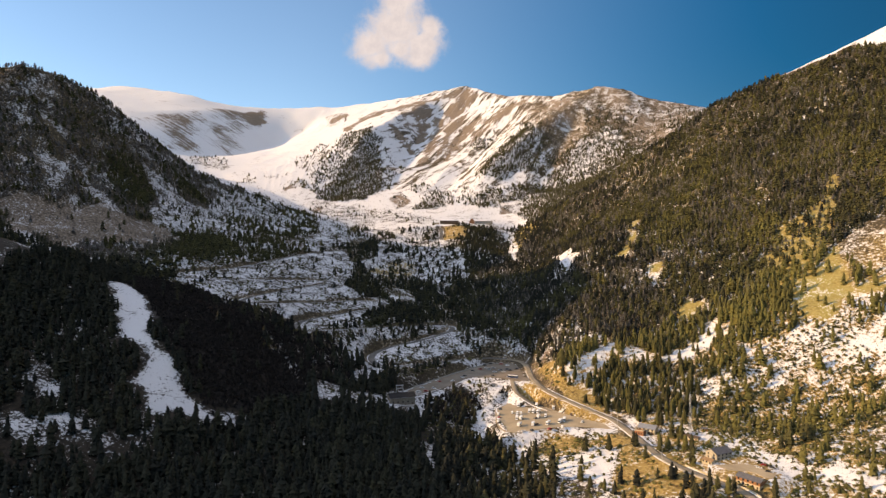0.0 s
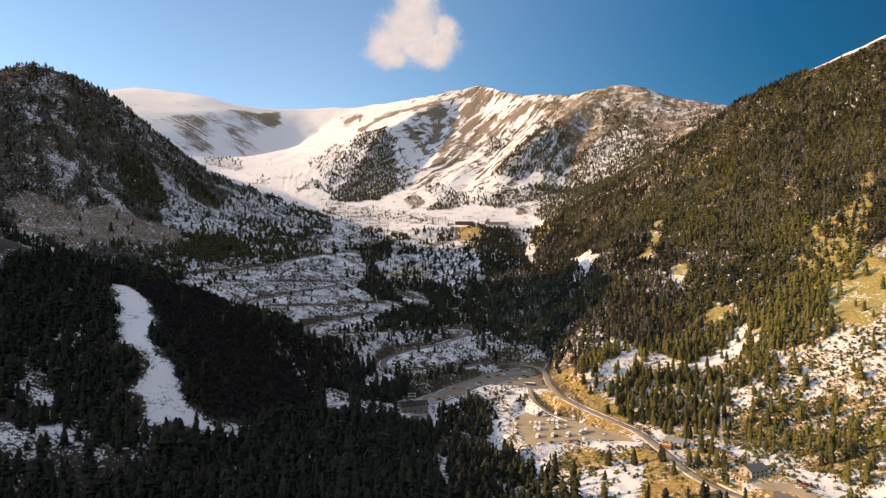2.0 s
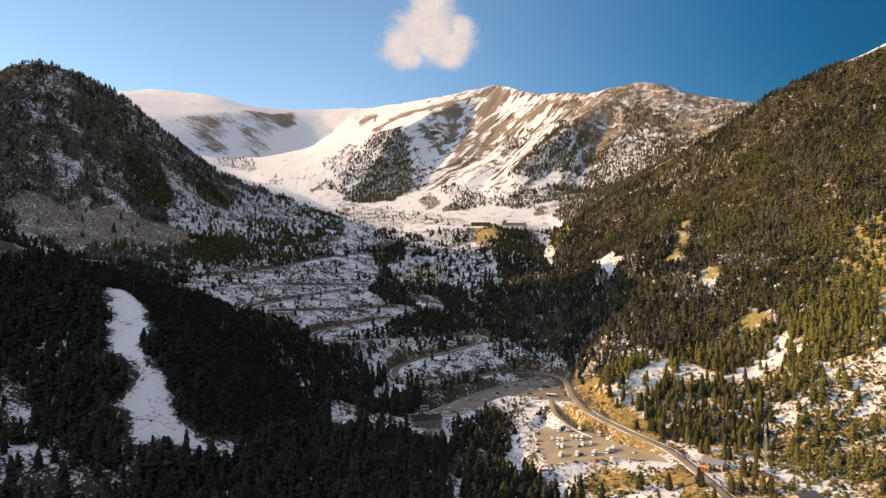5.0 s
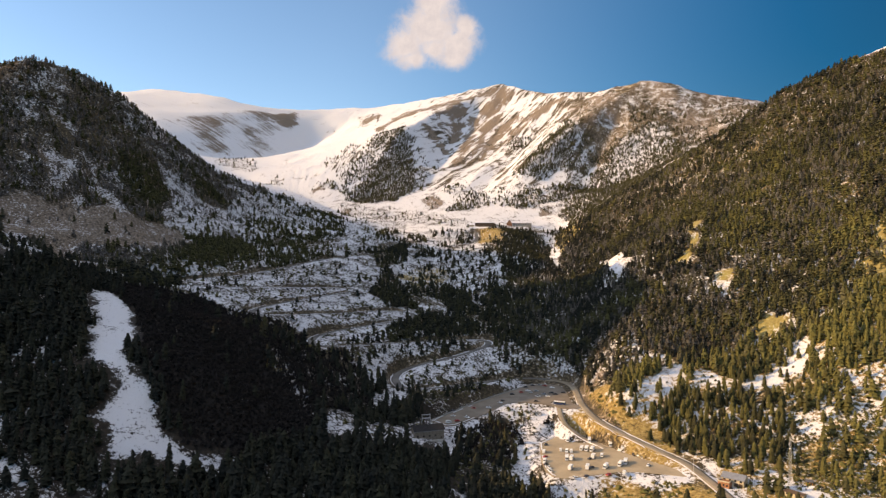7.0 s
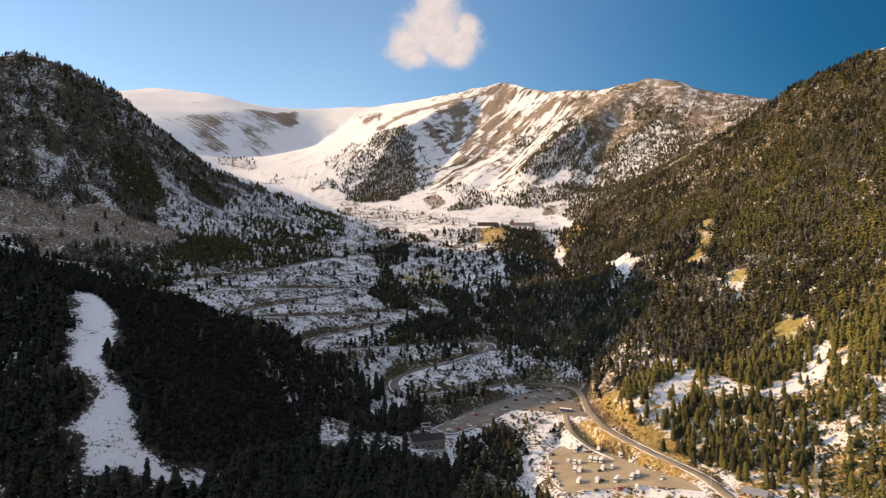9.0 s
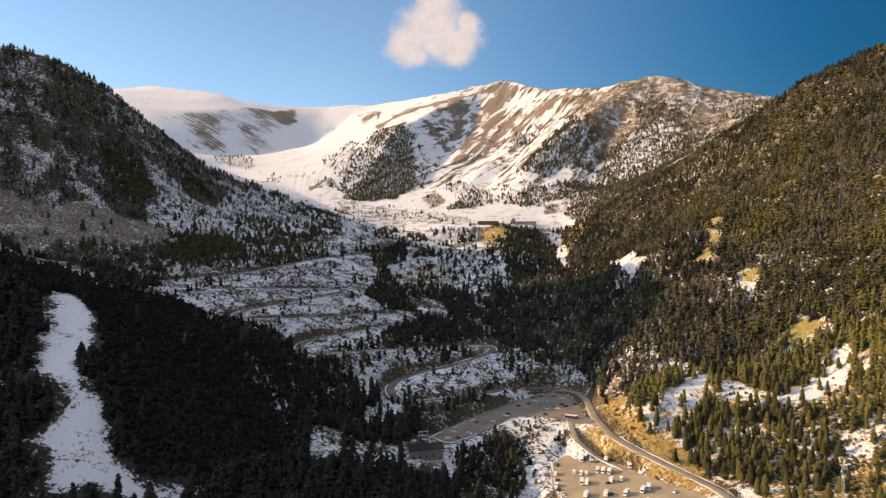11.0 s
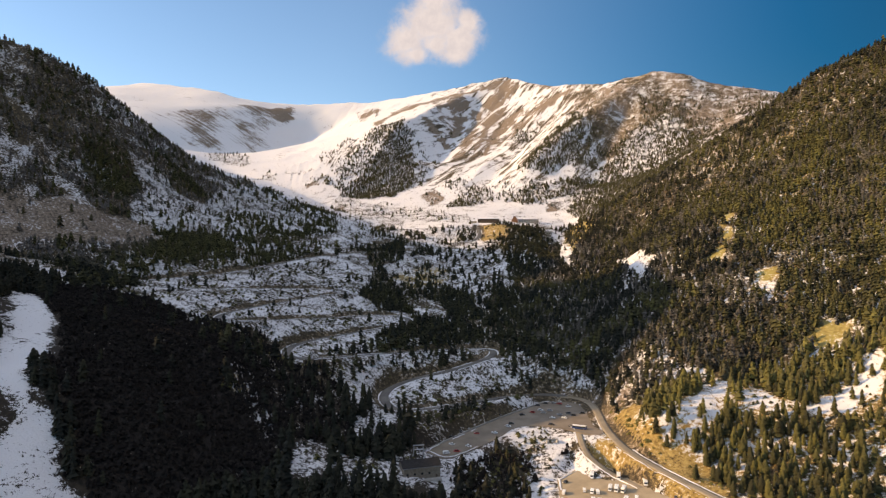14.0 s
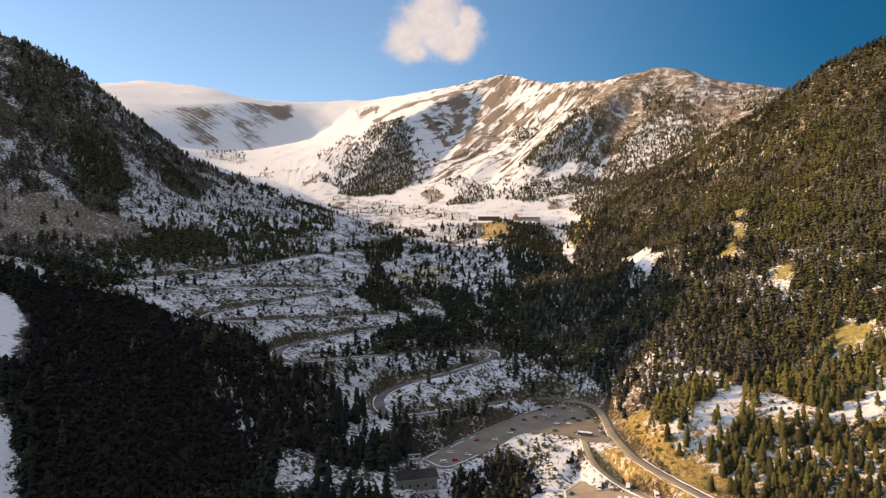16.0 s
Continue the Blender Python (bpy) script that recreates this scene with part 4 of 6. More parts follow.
ribbon("road_hairpin", ROADS["hairpin"][0], 4.1, "grey asphalt mountain road winding up in hairpin bends", ASPHALT)
ribbon("road_lower", ROADS["lower"][0], 3.8, "dusty asphalt valley road past the car parks", GRAVELLED)
ribbon("road_track", ROADS["track"][0], 2.6, "narrow asphalt ramp down to the lower car park", GRAVELLED)


def slab(name, ring, plane, label, surface):
    bm = bmesh.new()
    a, b, c = plane
    p = rounded(list(ring) + [ring[0]], 4.0, 1)[:-1]
    top = [bm.verts.new((x, y, a * x + b * y + c + 0.02)) for x, y, _ in p]
    low = [bm.verts.new((v.co.x, v.co.y, v.co.z - 1.0)) for v in top]
    f = bm.faces.new(top)
    for i in range(len(top)):
        bm.faces.new((top[i], low[i], low[(i + 1) % len(top)], top[(i + 1) % len(top)]))
    bmesh.ops.triangulate(bm, faces=[f])
    bmesh.ops.recalc_face_normals(bm, faces=bm.faces)
    m = bpy.data.meshes.new(name)
    bm.to_mesh(m)
    bm.free()
    m.materials.append(surface)
    return tagged(new(name, m), label, "car park", kind="structure")


slab("car_park_upper", PARK_UPPER, PARKS[0][1], "dusty asphalt car park beside the hairpin road", GRITTY)
slab("gravel_yard", YARD, PARKS[2][1], "small gravel yard behind the roadside house", DUSTY)
slab("car_park_lower", PARK_LOWER, PARKS[1][1], "sunlit dusty car park on the valley floor", DUSTY)


# ---- pines ----
def foliage():
    k = Mat("pine_needles")
    n = k.t.nodes.new("ShaderNodeNewGeometry")
    tint = k.attr("tint").outputs["Fac"]
    r = n.outputs["Random Per Island"]
    # tint also carries shade, sunlight and haze painted per slope
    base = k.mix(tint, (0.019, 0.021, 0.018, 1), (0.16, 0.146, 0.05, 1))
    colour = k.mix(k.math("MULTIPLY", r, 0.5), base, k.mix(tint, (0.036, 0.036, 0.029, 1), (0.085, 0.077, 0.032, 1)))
    # pale grey put on trees to stand in for haze
    haze_grey = k.mix(r, (0.095, 0.085, 0.078, 1), (0.19, 0.172, 0.158, 1))
    colour = k.mix(k.attr("grey").outputs["Fac"], colour, haze_grey)
    k.b.inputs["Specular IOR Level"].default_value = 0.03
    return k.done(colour, 0.85)


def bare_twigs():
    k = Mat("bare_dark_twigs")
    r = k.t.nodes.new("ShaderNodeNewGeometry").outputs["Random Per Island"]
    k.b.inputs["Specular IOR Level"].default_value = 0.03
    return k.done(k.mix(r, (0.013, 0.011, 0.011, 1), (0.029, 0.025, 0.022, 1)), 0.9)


NEEDLES, BARK, TWIGS = foliage(), plain("pine_bark", (0.10, 0.07, 0.05), 0.9, 0.4, 2.0), bare_twigs()


def crown(rng, clumps, low=0.12, wide=0.2):
    """Corners and triangles of a pine crown one metre high: tufts round a stem, with gaps."""
    v, f = [], []
    for i in range(clumps):
        h = low + (1 - low) * ((i + 0.5) / clumps) ** 0.85
        a = i * 2.4 + rng.uniform(-0.5, 0.5)
        r = wide * (1.03 - h) ** 0.52 * rng.uniform(0.6, 1.25) * min(1, (h - low) * 5 + 0.45) + 0.012
        w = (0.55 + 0.9 / math.sqrt(clumps)) * r * rng.uniform(0.8, 1.3) + 0.01
        t = 0.9 / math.sqrt(clumps) * rng.uniform(0.7, 1.2) * (0.45 + 0.55 * (1 - h)) + 0.01
        c, s = math.cos(a), math.sin(a)
        tip = (c * r, s * r, h - t * 0.25)
        v += [(-c * r * 0.12, -s * r * 0.12, min(1.0, h + t)), tip,
              (c * r * 0.45 - s * w, s * r * 0.45 + c * w, h - t * 0.45), (c * r * 0.45 + s * w, s * r * 0.45 - c * w, h - t * 0.45)]
        b = 4 * i
        f += [(b, b + 1, b + 3), (b, b + 2, b + 1), (b + 1, b + 2, b + 3), (b, b + 3, b + 2)]
    return np.array(v), np.array(f)


def woods(name, places, heights, tints, clumps, label, seed, spread=0.0, greys=None, leaf=None):
    """Many pines as one mesh."""
    rng = np.random.default_rng(seed)
    kinds = [crown(rng, clumps, wide=rng.uniform(0.18, 0.28) + spread, low=0.12 - 0.1 * (spread > 0)) for _ in range(8)]
    pick, turn = rng.integers(0, 8, len(places)), rng.uniform(0, 6.283, len(places))
    lean, fat = rng.normal(0, 0.03, (len(places), 2)), rng.uniform(0.8, 1.25, len(places))
    greys = np.zeros(len(places)) if greys is None else greys
    vs, fs, ts, gs, at = [], [], [], [], 0
    for k, (v, f) in enumerate(kinds):
        stem = np.array([(0.02, 0, -0.06), (-0.012, 0.018, -0.06), (-0.012, -0.018, -0.06), (0, 0, 0.7)])
        f = np.concatenate([f, np.array([(0, 1, 3), (1, 2, 3), (2, 0, 3)]) + len(v)])
        v = np.concatenate([v, stem])
        w = np.flatnonzero(pick == k)
        if not len(w):
            continue
        c, s, h = np.cos(turn[w])[:, None], np.sin(turn[w])[:, None], heights[w][:, None]
        x = (v[None, :, 0] * c - v[None, :, 1] * s) * fat[w][:, None] + lean[w, 0][:, None] * v[None, :, 2]
        y = (v[None, :, 0] * s + v[None, :, 1] * c) * fat[w][:, None] + lean[w, 1][:, None] * v[None, :, 2]
        pts = np.stack([x * h + places[w, 0][:, None], y * h + places[w, 1][:, None], v[None, :, 2] * h + places[w, 2][:, None]], -1)
        vs.append(pts.reshape(-1, 3))
        fs.append((f[None] + (at + np.arange(len(w)) * len(v))[:, None, None]).reshape(-1, 3))
        ts.append(np.repeat(tints[w], len(v)))
        gs.append(np.repeat(greys[w], len(v)))
        at += len(w) * len(v)
    me = mesh_of(name, np.concatenate(vs), np.concatenate(fs), leaf or NEEDLES, False)
    for key, values in (("tint", ts), ("grey", gs)):
        a = me.attributes.new(key, "FLOAT", "POINT")
        a.data.foreach_set("value", np.concatenate(values).astype(np.float32))
    return tagged(new(name, me), label, "trees", kind="stuff")


BUILT = [((105.1, 579.3), 8), ((107.7, 593.7), 9), (STATION, 24), (GANTRY, 12), (HOUSE_RED, 16), (HOUSE_GREY, 18), (SHED, 12), (HUT, 10), (GARAGE, 18), (MAST, 5), (LODGE, 40), (LODGE_TWO, 40)]


def density(x, y, z):
    far, east, ridge, near = zones(x, y)
    mid = np.clip(1 - far - east - ridge - near, 0, 1)
    patch = fbm(x + 900, y, 60, 3)
    gaps = fbm(x - 300, y + 80, 26, 3)
    d = east * (0.84 + 0.14 * soft(z, 120, 220) - 0.18 * soft(540 - y, 0, 60) + 0.25 * patch + (0.12 + 0.28 * soft(540 - y, 0, 60)) * gaps - 0.61 * brae(x, y)) + ridge * (0.85 - 0.62 * soft(x, -430, -330) + 0.4 * patch) + 0.30 * far * soft(x, 230, 400) * soft(z, 300, 380) * (1 - soft(z, 560, 700)) + mid * (0.13 + 0.55 * patch) + near * (0.95 + 0.2 * patch)
    crest = np.exp(-((y - np.interp(x, CREST_X, CREST_Y)) / 26) ** 2) * soft(-x, 230, 320) * soft(x, -900, -850)
    d = np.maximum(d, (0.5 + 0.5 * patch) * crest)
    for kind, v in (("grove", 0.97), ("wood", 0.86), ("half", 0.66), ("scrub", 0.12), ("sparse", 0.014), ("thin", 0.45), ("rib", 0.16), ("speck", 0.6), ("broom", 0.38), ("crag", 0.0), ("stones", 0.04), ("brush", 0.03), ("thicket", 0.12), ("patchy", 0.13), ("clear", 0.05), ("snow", 0.0), ("glade", 0.17), ("chute", 0.04), ("melt", 0.08), ("turf", 0.04), ("olive", 0.04), ("thaw", 0.15), ("scree", 0.03), ("bare", 0.05), ("bank", 0.05), ("field", 0.02), ("gully", 0.01)):
        w = mask(kind, x, y, 28.0 if kind == "half" else 4.0, 3.0 if kind == "snow" else 0.0)
        if kind in ("melt", "olive", "chute", "snow", "glade", "gully"):
            w = np.maximum(w, mask(kind, x, y + 13, 4.0))
        if kind == "melt":
            w = np.maximum(w, mask(kind, x + 10, y + 17, 4.0))
        d = d * (1 - w) + v * w
    d = d * (1 - far * (1 - 0.6 * mask("wood", x, y, 4.0)) * soft(x, -150, 0) * (1 - soft(fbm(x + 40, y, 55, 3), -0.45, 0.25)))
    for (cx, cy, *_), rad in BUILT:
        d = d * soft(np.hypot(x - cx, y - cy), rad * 0.8, rad * 1.2)
    return np.clip(d, 0, 1) * clear_of_roads(x, y)


def scatter(x0, x1, y0, y1, gap, seed):
    rng = np.random.default_rng(seed)
    x, y = np.meshgrid(np.arange(x0, x1, gap), np.arange(y0, y1, gap), indexing="ij")
    x, y = x.ravel() + rng.uniform(-0.5, 0.5, x.size) * gap, y.ravel() + rng.uniform(-0.5, 0.5, x.size) * gap
    ok = rng.random(x.size) < density(x, y, sample(BASE, x, y))
    # only slopes that lie in the valley, not behind its crests
    ok &= np.abs(x) < 60 + 0.85 * (y + 160)
    x, y = x[ok], y[ok]
    z = ground(x, y)
    return np.c_[x, y, z - 0.2], rng


NEAR_PINES = []


def stand(name, box, gap, clumps, tall, label, seed, single=None, lit=0.13, spread=0.0):
    p, rng = scatter(*box, gap, seed)
    if single is not None:
        x0, x1, y0, y1, most = single
        own = np.flatnonzero((p[:, 0] > x0) & (p[:, 0] < x1) & (p[:, 1] > y0) & (p[:, 1] < y1))[:most]
        NEAR_PINES.extend((float(a), float(b)) for a, b in p[own, :2])
        p = np.delete(p, own, 0)
    if len(p) < 5:
        return 0
    far, east, ridge, near = zones(p[:, 0], p[:, 1])
    # tint paints in shade near, sunlight on the east, haze on ridge and far
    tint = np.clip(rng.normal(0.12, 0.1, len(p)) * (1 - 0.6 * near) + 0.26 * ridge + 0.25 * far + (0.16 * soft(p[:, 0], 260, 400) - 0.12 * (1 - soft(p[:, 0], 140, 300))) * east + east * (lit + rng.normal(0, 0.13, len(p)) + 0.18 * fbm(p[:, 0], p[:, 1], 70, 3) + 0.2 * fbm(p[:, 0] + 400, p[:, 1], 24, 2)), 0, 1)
    # grey share of the trees on upper slopes, paled in place of haze
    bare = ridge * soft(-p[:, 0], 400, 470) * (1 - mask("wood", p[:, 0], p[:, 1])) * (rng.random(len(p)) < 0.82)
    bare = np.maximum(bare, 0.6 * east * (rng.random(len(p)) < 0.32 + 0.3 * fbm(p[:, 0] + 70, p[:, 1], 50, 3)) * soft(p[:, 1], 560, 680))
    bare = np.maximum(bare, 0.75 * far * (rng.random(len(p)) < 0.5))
    h = tall * np.clip(rng.normal(1, 0.3, len(p)), 0.35, 1.7) * (1 - 0.3 * bare)
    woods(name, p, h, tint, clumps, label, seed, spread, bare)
    return len(p)


COUNT = {}
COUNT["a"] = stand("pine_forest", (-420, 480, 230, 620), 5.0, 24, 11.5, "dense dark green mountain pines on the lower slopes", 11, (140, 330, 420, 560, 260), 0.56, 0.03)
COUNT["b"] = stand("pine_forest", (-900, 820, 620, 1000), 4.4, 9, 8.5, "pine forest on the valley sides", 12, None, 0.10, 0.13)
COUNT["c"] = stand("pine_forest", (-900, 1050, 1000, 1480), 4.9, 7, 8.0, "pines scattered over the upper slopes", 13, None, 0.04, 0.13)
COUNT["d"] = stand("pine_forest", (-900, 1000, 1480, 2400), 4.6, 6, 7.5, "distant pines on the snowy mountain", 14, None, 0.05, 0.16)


# ---- low juniper and broom ----
def bushes(name, box, gap, share, seed, label, high=False):
    rng = np.random.default_rng(seed)
    x, y = np.meshgrid(np.arange(box[0], box[1], gap), np.arange(box[2], box[3], gap), indexing="ij")
    x, y = x.ravel() + rng.uniform(-0.5, 0.5, x.size) * gap, y.ravel() + rng.uniform(-0.5, 0.5, x.size) * gap
    far, east, ridge, near = zones(x, y)
    clump = soft(fbm(x, y, 25, 3), -0.2, 0.5)
    d = share * (0.25 + clump) * (1 - near) * (1 - far if not high else 1.0) * (1 - 0.6 * east + 1.6 * east * brae(x, y)) * (1 - mask("snow", x, y)) * (1 - 0.8 * mask("olive", x, y))
    d = np.maximum(d, 0.9 * mask("thaw", x, y) * (0.35 + clump)) * 1.0
    d = np.maximum(d, 0.7 * mask("scrub", x, y))
    d = np.maximum(d, 0.75 * np.maximum(mask("bank", x, y), soft(y, 440, 470) * soft(640 - y, 0, 20) * mask("chute", x, y)) * clump)
    d = np.maximum(d, 0.65 * mask("turf", x, y) * clump) * clear_of_roads(x, y)
    ok = (rng.random(x.size) < d) & (np.abs(x) < 60 + 0.85 * (y + 160))
    x, y = x[ok], y[ok]
    p = np.c_[x, y, ground(x, y) - 0.25]
    warm = np.maximum(east[ok], soft(x, 50, 90) * soft(560 - y, 0, 40))
    tint = np.clip(rng.normal(0.4, 0.25, len(p)) + 0.4 * warm, 0, 1)
    woods(name, p, rng.uniform(1.3, 3.2, len(p)), tint, 5, label, seed, 0.75)
    return len(p)


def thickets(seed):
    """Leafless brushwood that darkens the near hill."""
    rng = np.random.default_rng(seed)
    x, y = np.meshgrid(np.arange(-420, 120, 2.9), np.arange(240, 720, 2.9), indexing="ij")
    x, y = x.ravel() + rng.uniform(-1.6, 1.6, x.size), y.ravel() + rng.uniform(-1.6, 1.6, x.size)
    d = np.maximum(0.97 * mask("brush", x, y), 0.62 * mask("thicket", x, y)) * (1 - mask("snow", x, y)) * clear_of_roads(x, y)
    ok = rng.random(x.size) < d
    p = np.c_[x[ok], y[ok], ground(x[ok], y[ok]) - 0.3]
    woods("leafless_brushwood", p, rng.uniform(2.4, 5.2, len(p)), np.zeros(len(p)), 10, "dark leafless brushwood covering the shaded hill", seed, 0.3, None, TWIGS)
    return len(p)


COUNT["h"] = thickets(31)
def brae_shrubs(seed):
    """Broom and juniper, knee to head high, over the sunny slope above the hamlet."""
    rng = np.random.default_rng(seed)
    x, y = np.meshgrid(np.arange(215, 480, 2.7), np.arange(230, 560, 2.7), indexing="ij")
    x, y = x.ravel() + rng.uniform(-1.3, 1.3, x.size), y.ravel() + rng.uniform(-1.3, 1.3, x.size)
    d = brae(x, y) * (0.5 + 0.5 * fbm(x, y, 20, 3)) * (1 - mask("field", x, y)) * (1 - mask("melt", x, y)) * (1 - mask("olive", x, y)) * clear_of_roads(x, y)
    for (cx, cy, *_), rad in BUILT:
        d = d * soft(np.hypot(x - cx, y - cy), rad * 0.8, rad * 1.1)
    ok = (rng.random(x.size) < d) & (np.abs(x) < 60 + 0.85 * (y + 160))
    p = np.c_[x[ok], y[ok], ground(x[ok], y[ok]) - 0.25]
    woods("broom_scrub", p, rng.uniform(1.1, 2.7, len(p)), np.clip(rng.normal(0.5, 0.22, len(p)), 0, 1), 5, "olive and golden broom scrub on the sunny slope", seed, 0.7)
    return len(p)


COUNT["i"] = brae_shrubs(33)
COUNT["e"] = bushes("juniper_scrub", (-420, 420, 240, 1000), 4.2, 0.36, 21, "low dark juniper and broom scrub")
COUNT["g"] = bushes("juniper_scrub", (-700, 350, 1400, 2000), 9.0, 0.04, 23, "low scrub and rocks showing through the snow", True)
COUNT["f"] = bushes("juniper_scrub", (-700, 300, 1000, 1420), 7.0, 0.3, 22, "low scrub on the upper slopes")


# ---- building helpers ----
def part(name, bm, material, parent, label="", smooth=False, bevel=0.0):
    """A bmesh as one mesh object under a thing or under a part."""
    if bevel:
        bmesh.ops.bevel(bm, geom=list(bm.edges), offset=bevel, segments=1, affect="EDGES", clamp_overlap=True)
    bmesh.ops.recalc_face_normals(bm, faces=bm.faces)
    m = bpy.data.meshes.new(name)
    bm.to_mesh(m)
    bm.free()
    for f in m.polygons:
        f.use_smooth = smooth
    m.materials.append(material)
    ob = new(name, m)
    ob.parent = parent
    return tagged(ob, label)


def box(bm, x0, x1, y0, y1, z0, z1):
    v = [bm.verts.new(c) for c in ((x0, y0, z0), (x1, y0, z0), (x1, y1, z0), (x0, y1, z0), (x0, y0, z1), (x1, y0, z1), (x1, y1, z1), (x0, y1, z1))]
    for f in ((3, 2, 1, 0), (4, 5, 6, 7), (0, 1, 5, 4), (1, 2, 6, 5), (2, 3, 7, 6), (3, 0, 4, 7)):
        bm.faces.new([v[i] for i in f])
    return bm


def boxed(*a):
    return box(bmesh.new(), *a)


def rod(bm, a, b, r, sides=6, r2=None):
    """A round bar from a to b."""
    a, b = Vector(a), Vector(b)
    q = (b - a).to_track_quat("Z", "Y")
    rings = []
    for c, k in ((a, r), (b, r if r2 is None else r2)):
        rings.append([bm.verts.new(c + q @ Vector((k * math.cos(6.2832 * i / sides), k * math.sin(6.2832 * i / sides), 0))) for i in range(sides)])
    for i in range(sides):
        j = (i + 1) % sides
        bm.faces.new((rings[0][i], rings[0][j], rings[1][j], rings[1][i]))
    bm.faces.new(rings[0][::-1])
    bm.faces.new(rings[1])
    return bm


def rodded(*a, **k):
    return rod(bmesh.new(), *a, **k)


def empty(name, m, label, category, group=""):
    ob = new(name)
    ob.empty_display_size = 0.5
    ob.matrix_world = m
    return tagged(ob, label, category, group)


def profile(outline, y0, y1):
    """A side outline in x and z, drawn out from y0 to y1."""
    bm = bmesh.new()
    a = [bm.verts.new((x, y0, z)) for x, z in outline]
    b = [bm.verts.new((x, y1, z)) for x, z in outline]
    bm.faces.new(a)
    bm.faces.new(b[::-1])
    for i in range(len(a)):
        j = (i + 1) % len(a)
        bm.faces.new((a[j], a[i], b[i], b[j]))
    return bm


SNOW = plain("settled_snow", (0.70, 0.70, 0.72), 0.8, 0.1, 0.4)
PLASTER = plain("cream_plaster", (0.50, 0.43, 0.31), 0.9, 0.2, 0.5)
GREYWALL = plain("weathered_render", (0.34, 0.31, 0.27), 0.9, 0.3, 0.4)
BRICK = plain("red_brown_cladding", (0.31, 0.145, 0.075), 0.85, 0.3, 0.8)
OCHRE = plain("orange_paint", (0.60, 0.28, 0.06), 0.8, 0.2, 0.8)
SLATE = plain("dark_slate", (0.10, 0.10, 0.11), 0.7, 0.35, 0.7)
GREYROOF = plain("grey_metal_roof", (0.22, 0.23, 0.25), 0.55, 0.25, 0.5, 0.2)
TIMBER = plain("dark_timber", (0.09, 0.06, 0.04), 0.8, 0.35, 1.0)
STEEL = plain("galvanised_steel", (0.45, 0.46, 0.47), 0.5, 0.2, 2.0, 0.7)
CONCRETE = plain("concrete", (0.38, 0.36, 0.33), 0.9, 0.25, 0.6)
GLASS = plain("dark_window_glass", (0.02, 0.025, 0.03), 0.12, 0.1, 1.0, 0.0, 0.5)
RUBBER = plain("black_rubber", (0.02, 0.02, 0.02), 0.8, 0.2, 3.0)
WHITE = plain("white_paint", (0.78, 0.78, 0.76), 0.35, 0.06, 0.8, 0.0, 0.5)
SILVER = plain("silver_paint", (0.42, 0.43, 0.44), 0.35, 0.08, 0.8, 0.4, 0.5)
BLACK = plain("dark_car_paint", (0.035, 0.037, 0.042), 0.35, 0.2, 0.8, 0.0, 0.5)
REDPAINT = plain("red_paint", (0.40, 0.03, 0.025), 0.4, 0.15, 0.8, 0.0, 0.5)
NAVY = plain("navy_blue_paint", (0.03, 0.06, 0.16), 0.35, 0.15, 0.8, 0.0, 0.5)
LAMP = plain("lamp_glass", (0.7, 0.68, 0.62), 0.2, 0.05, 2.0, 0.0, 0.5)
TAIL = plain("red_lamp_glass", (0.35, 0.02, 0.02), 0.3, 0.05, 2.0, 0.0, 0.5)


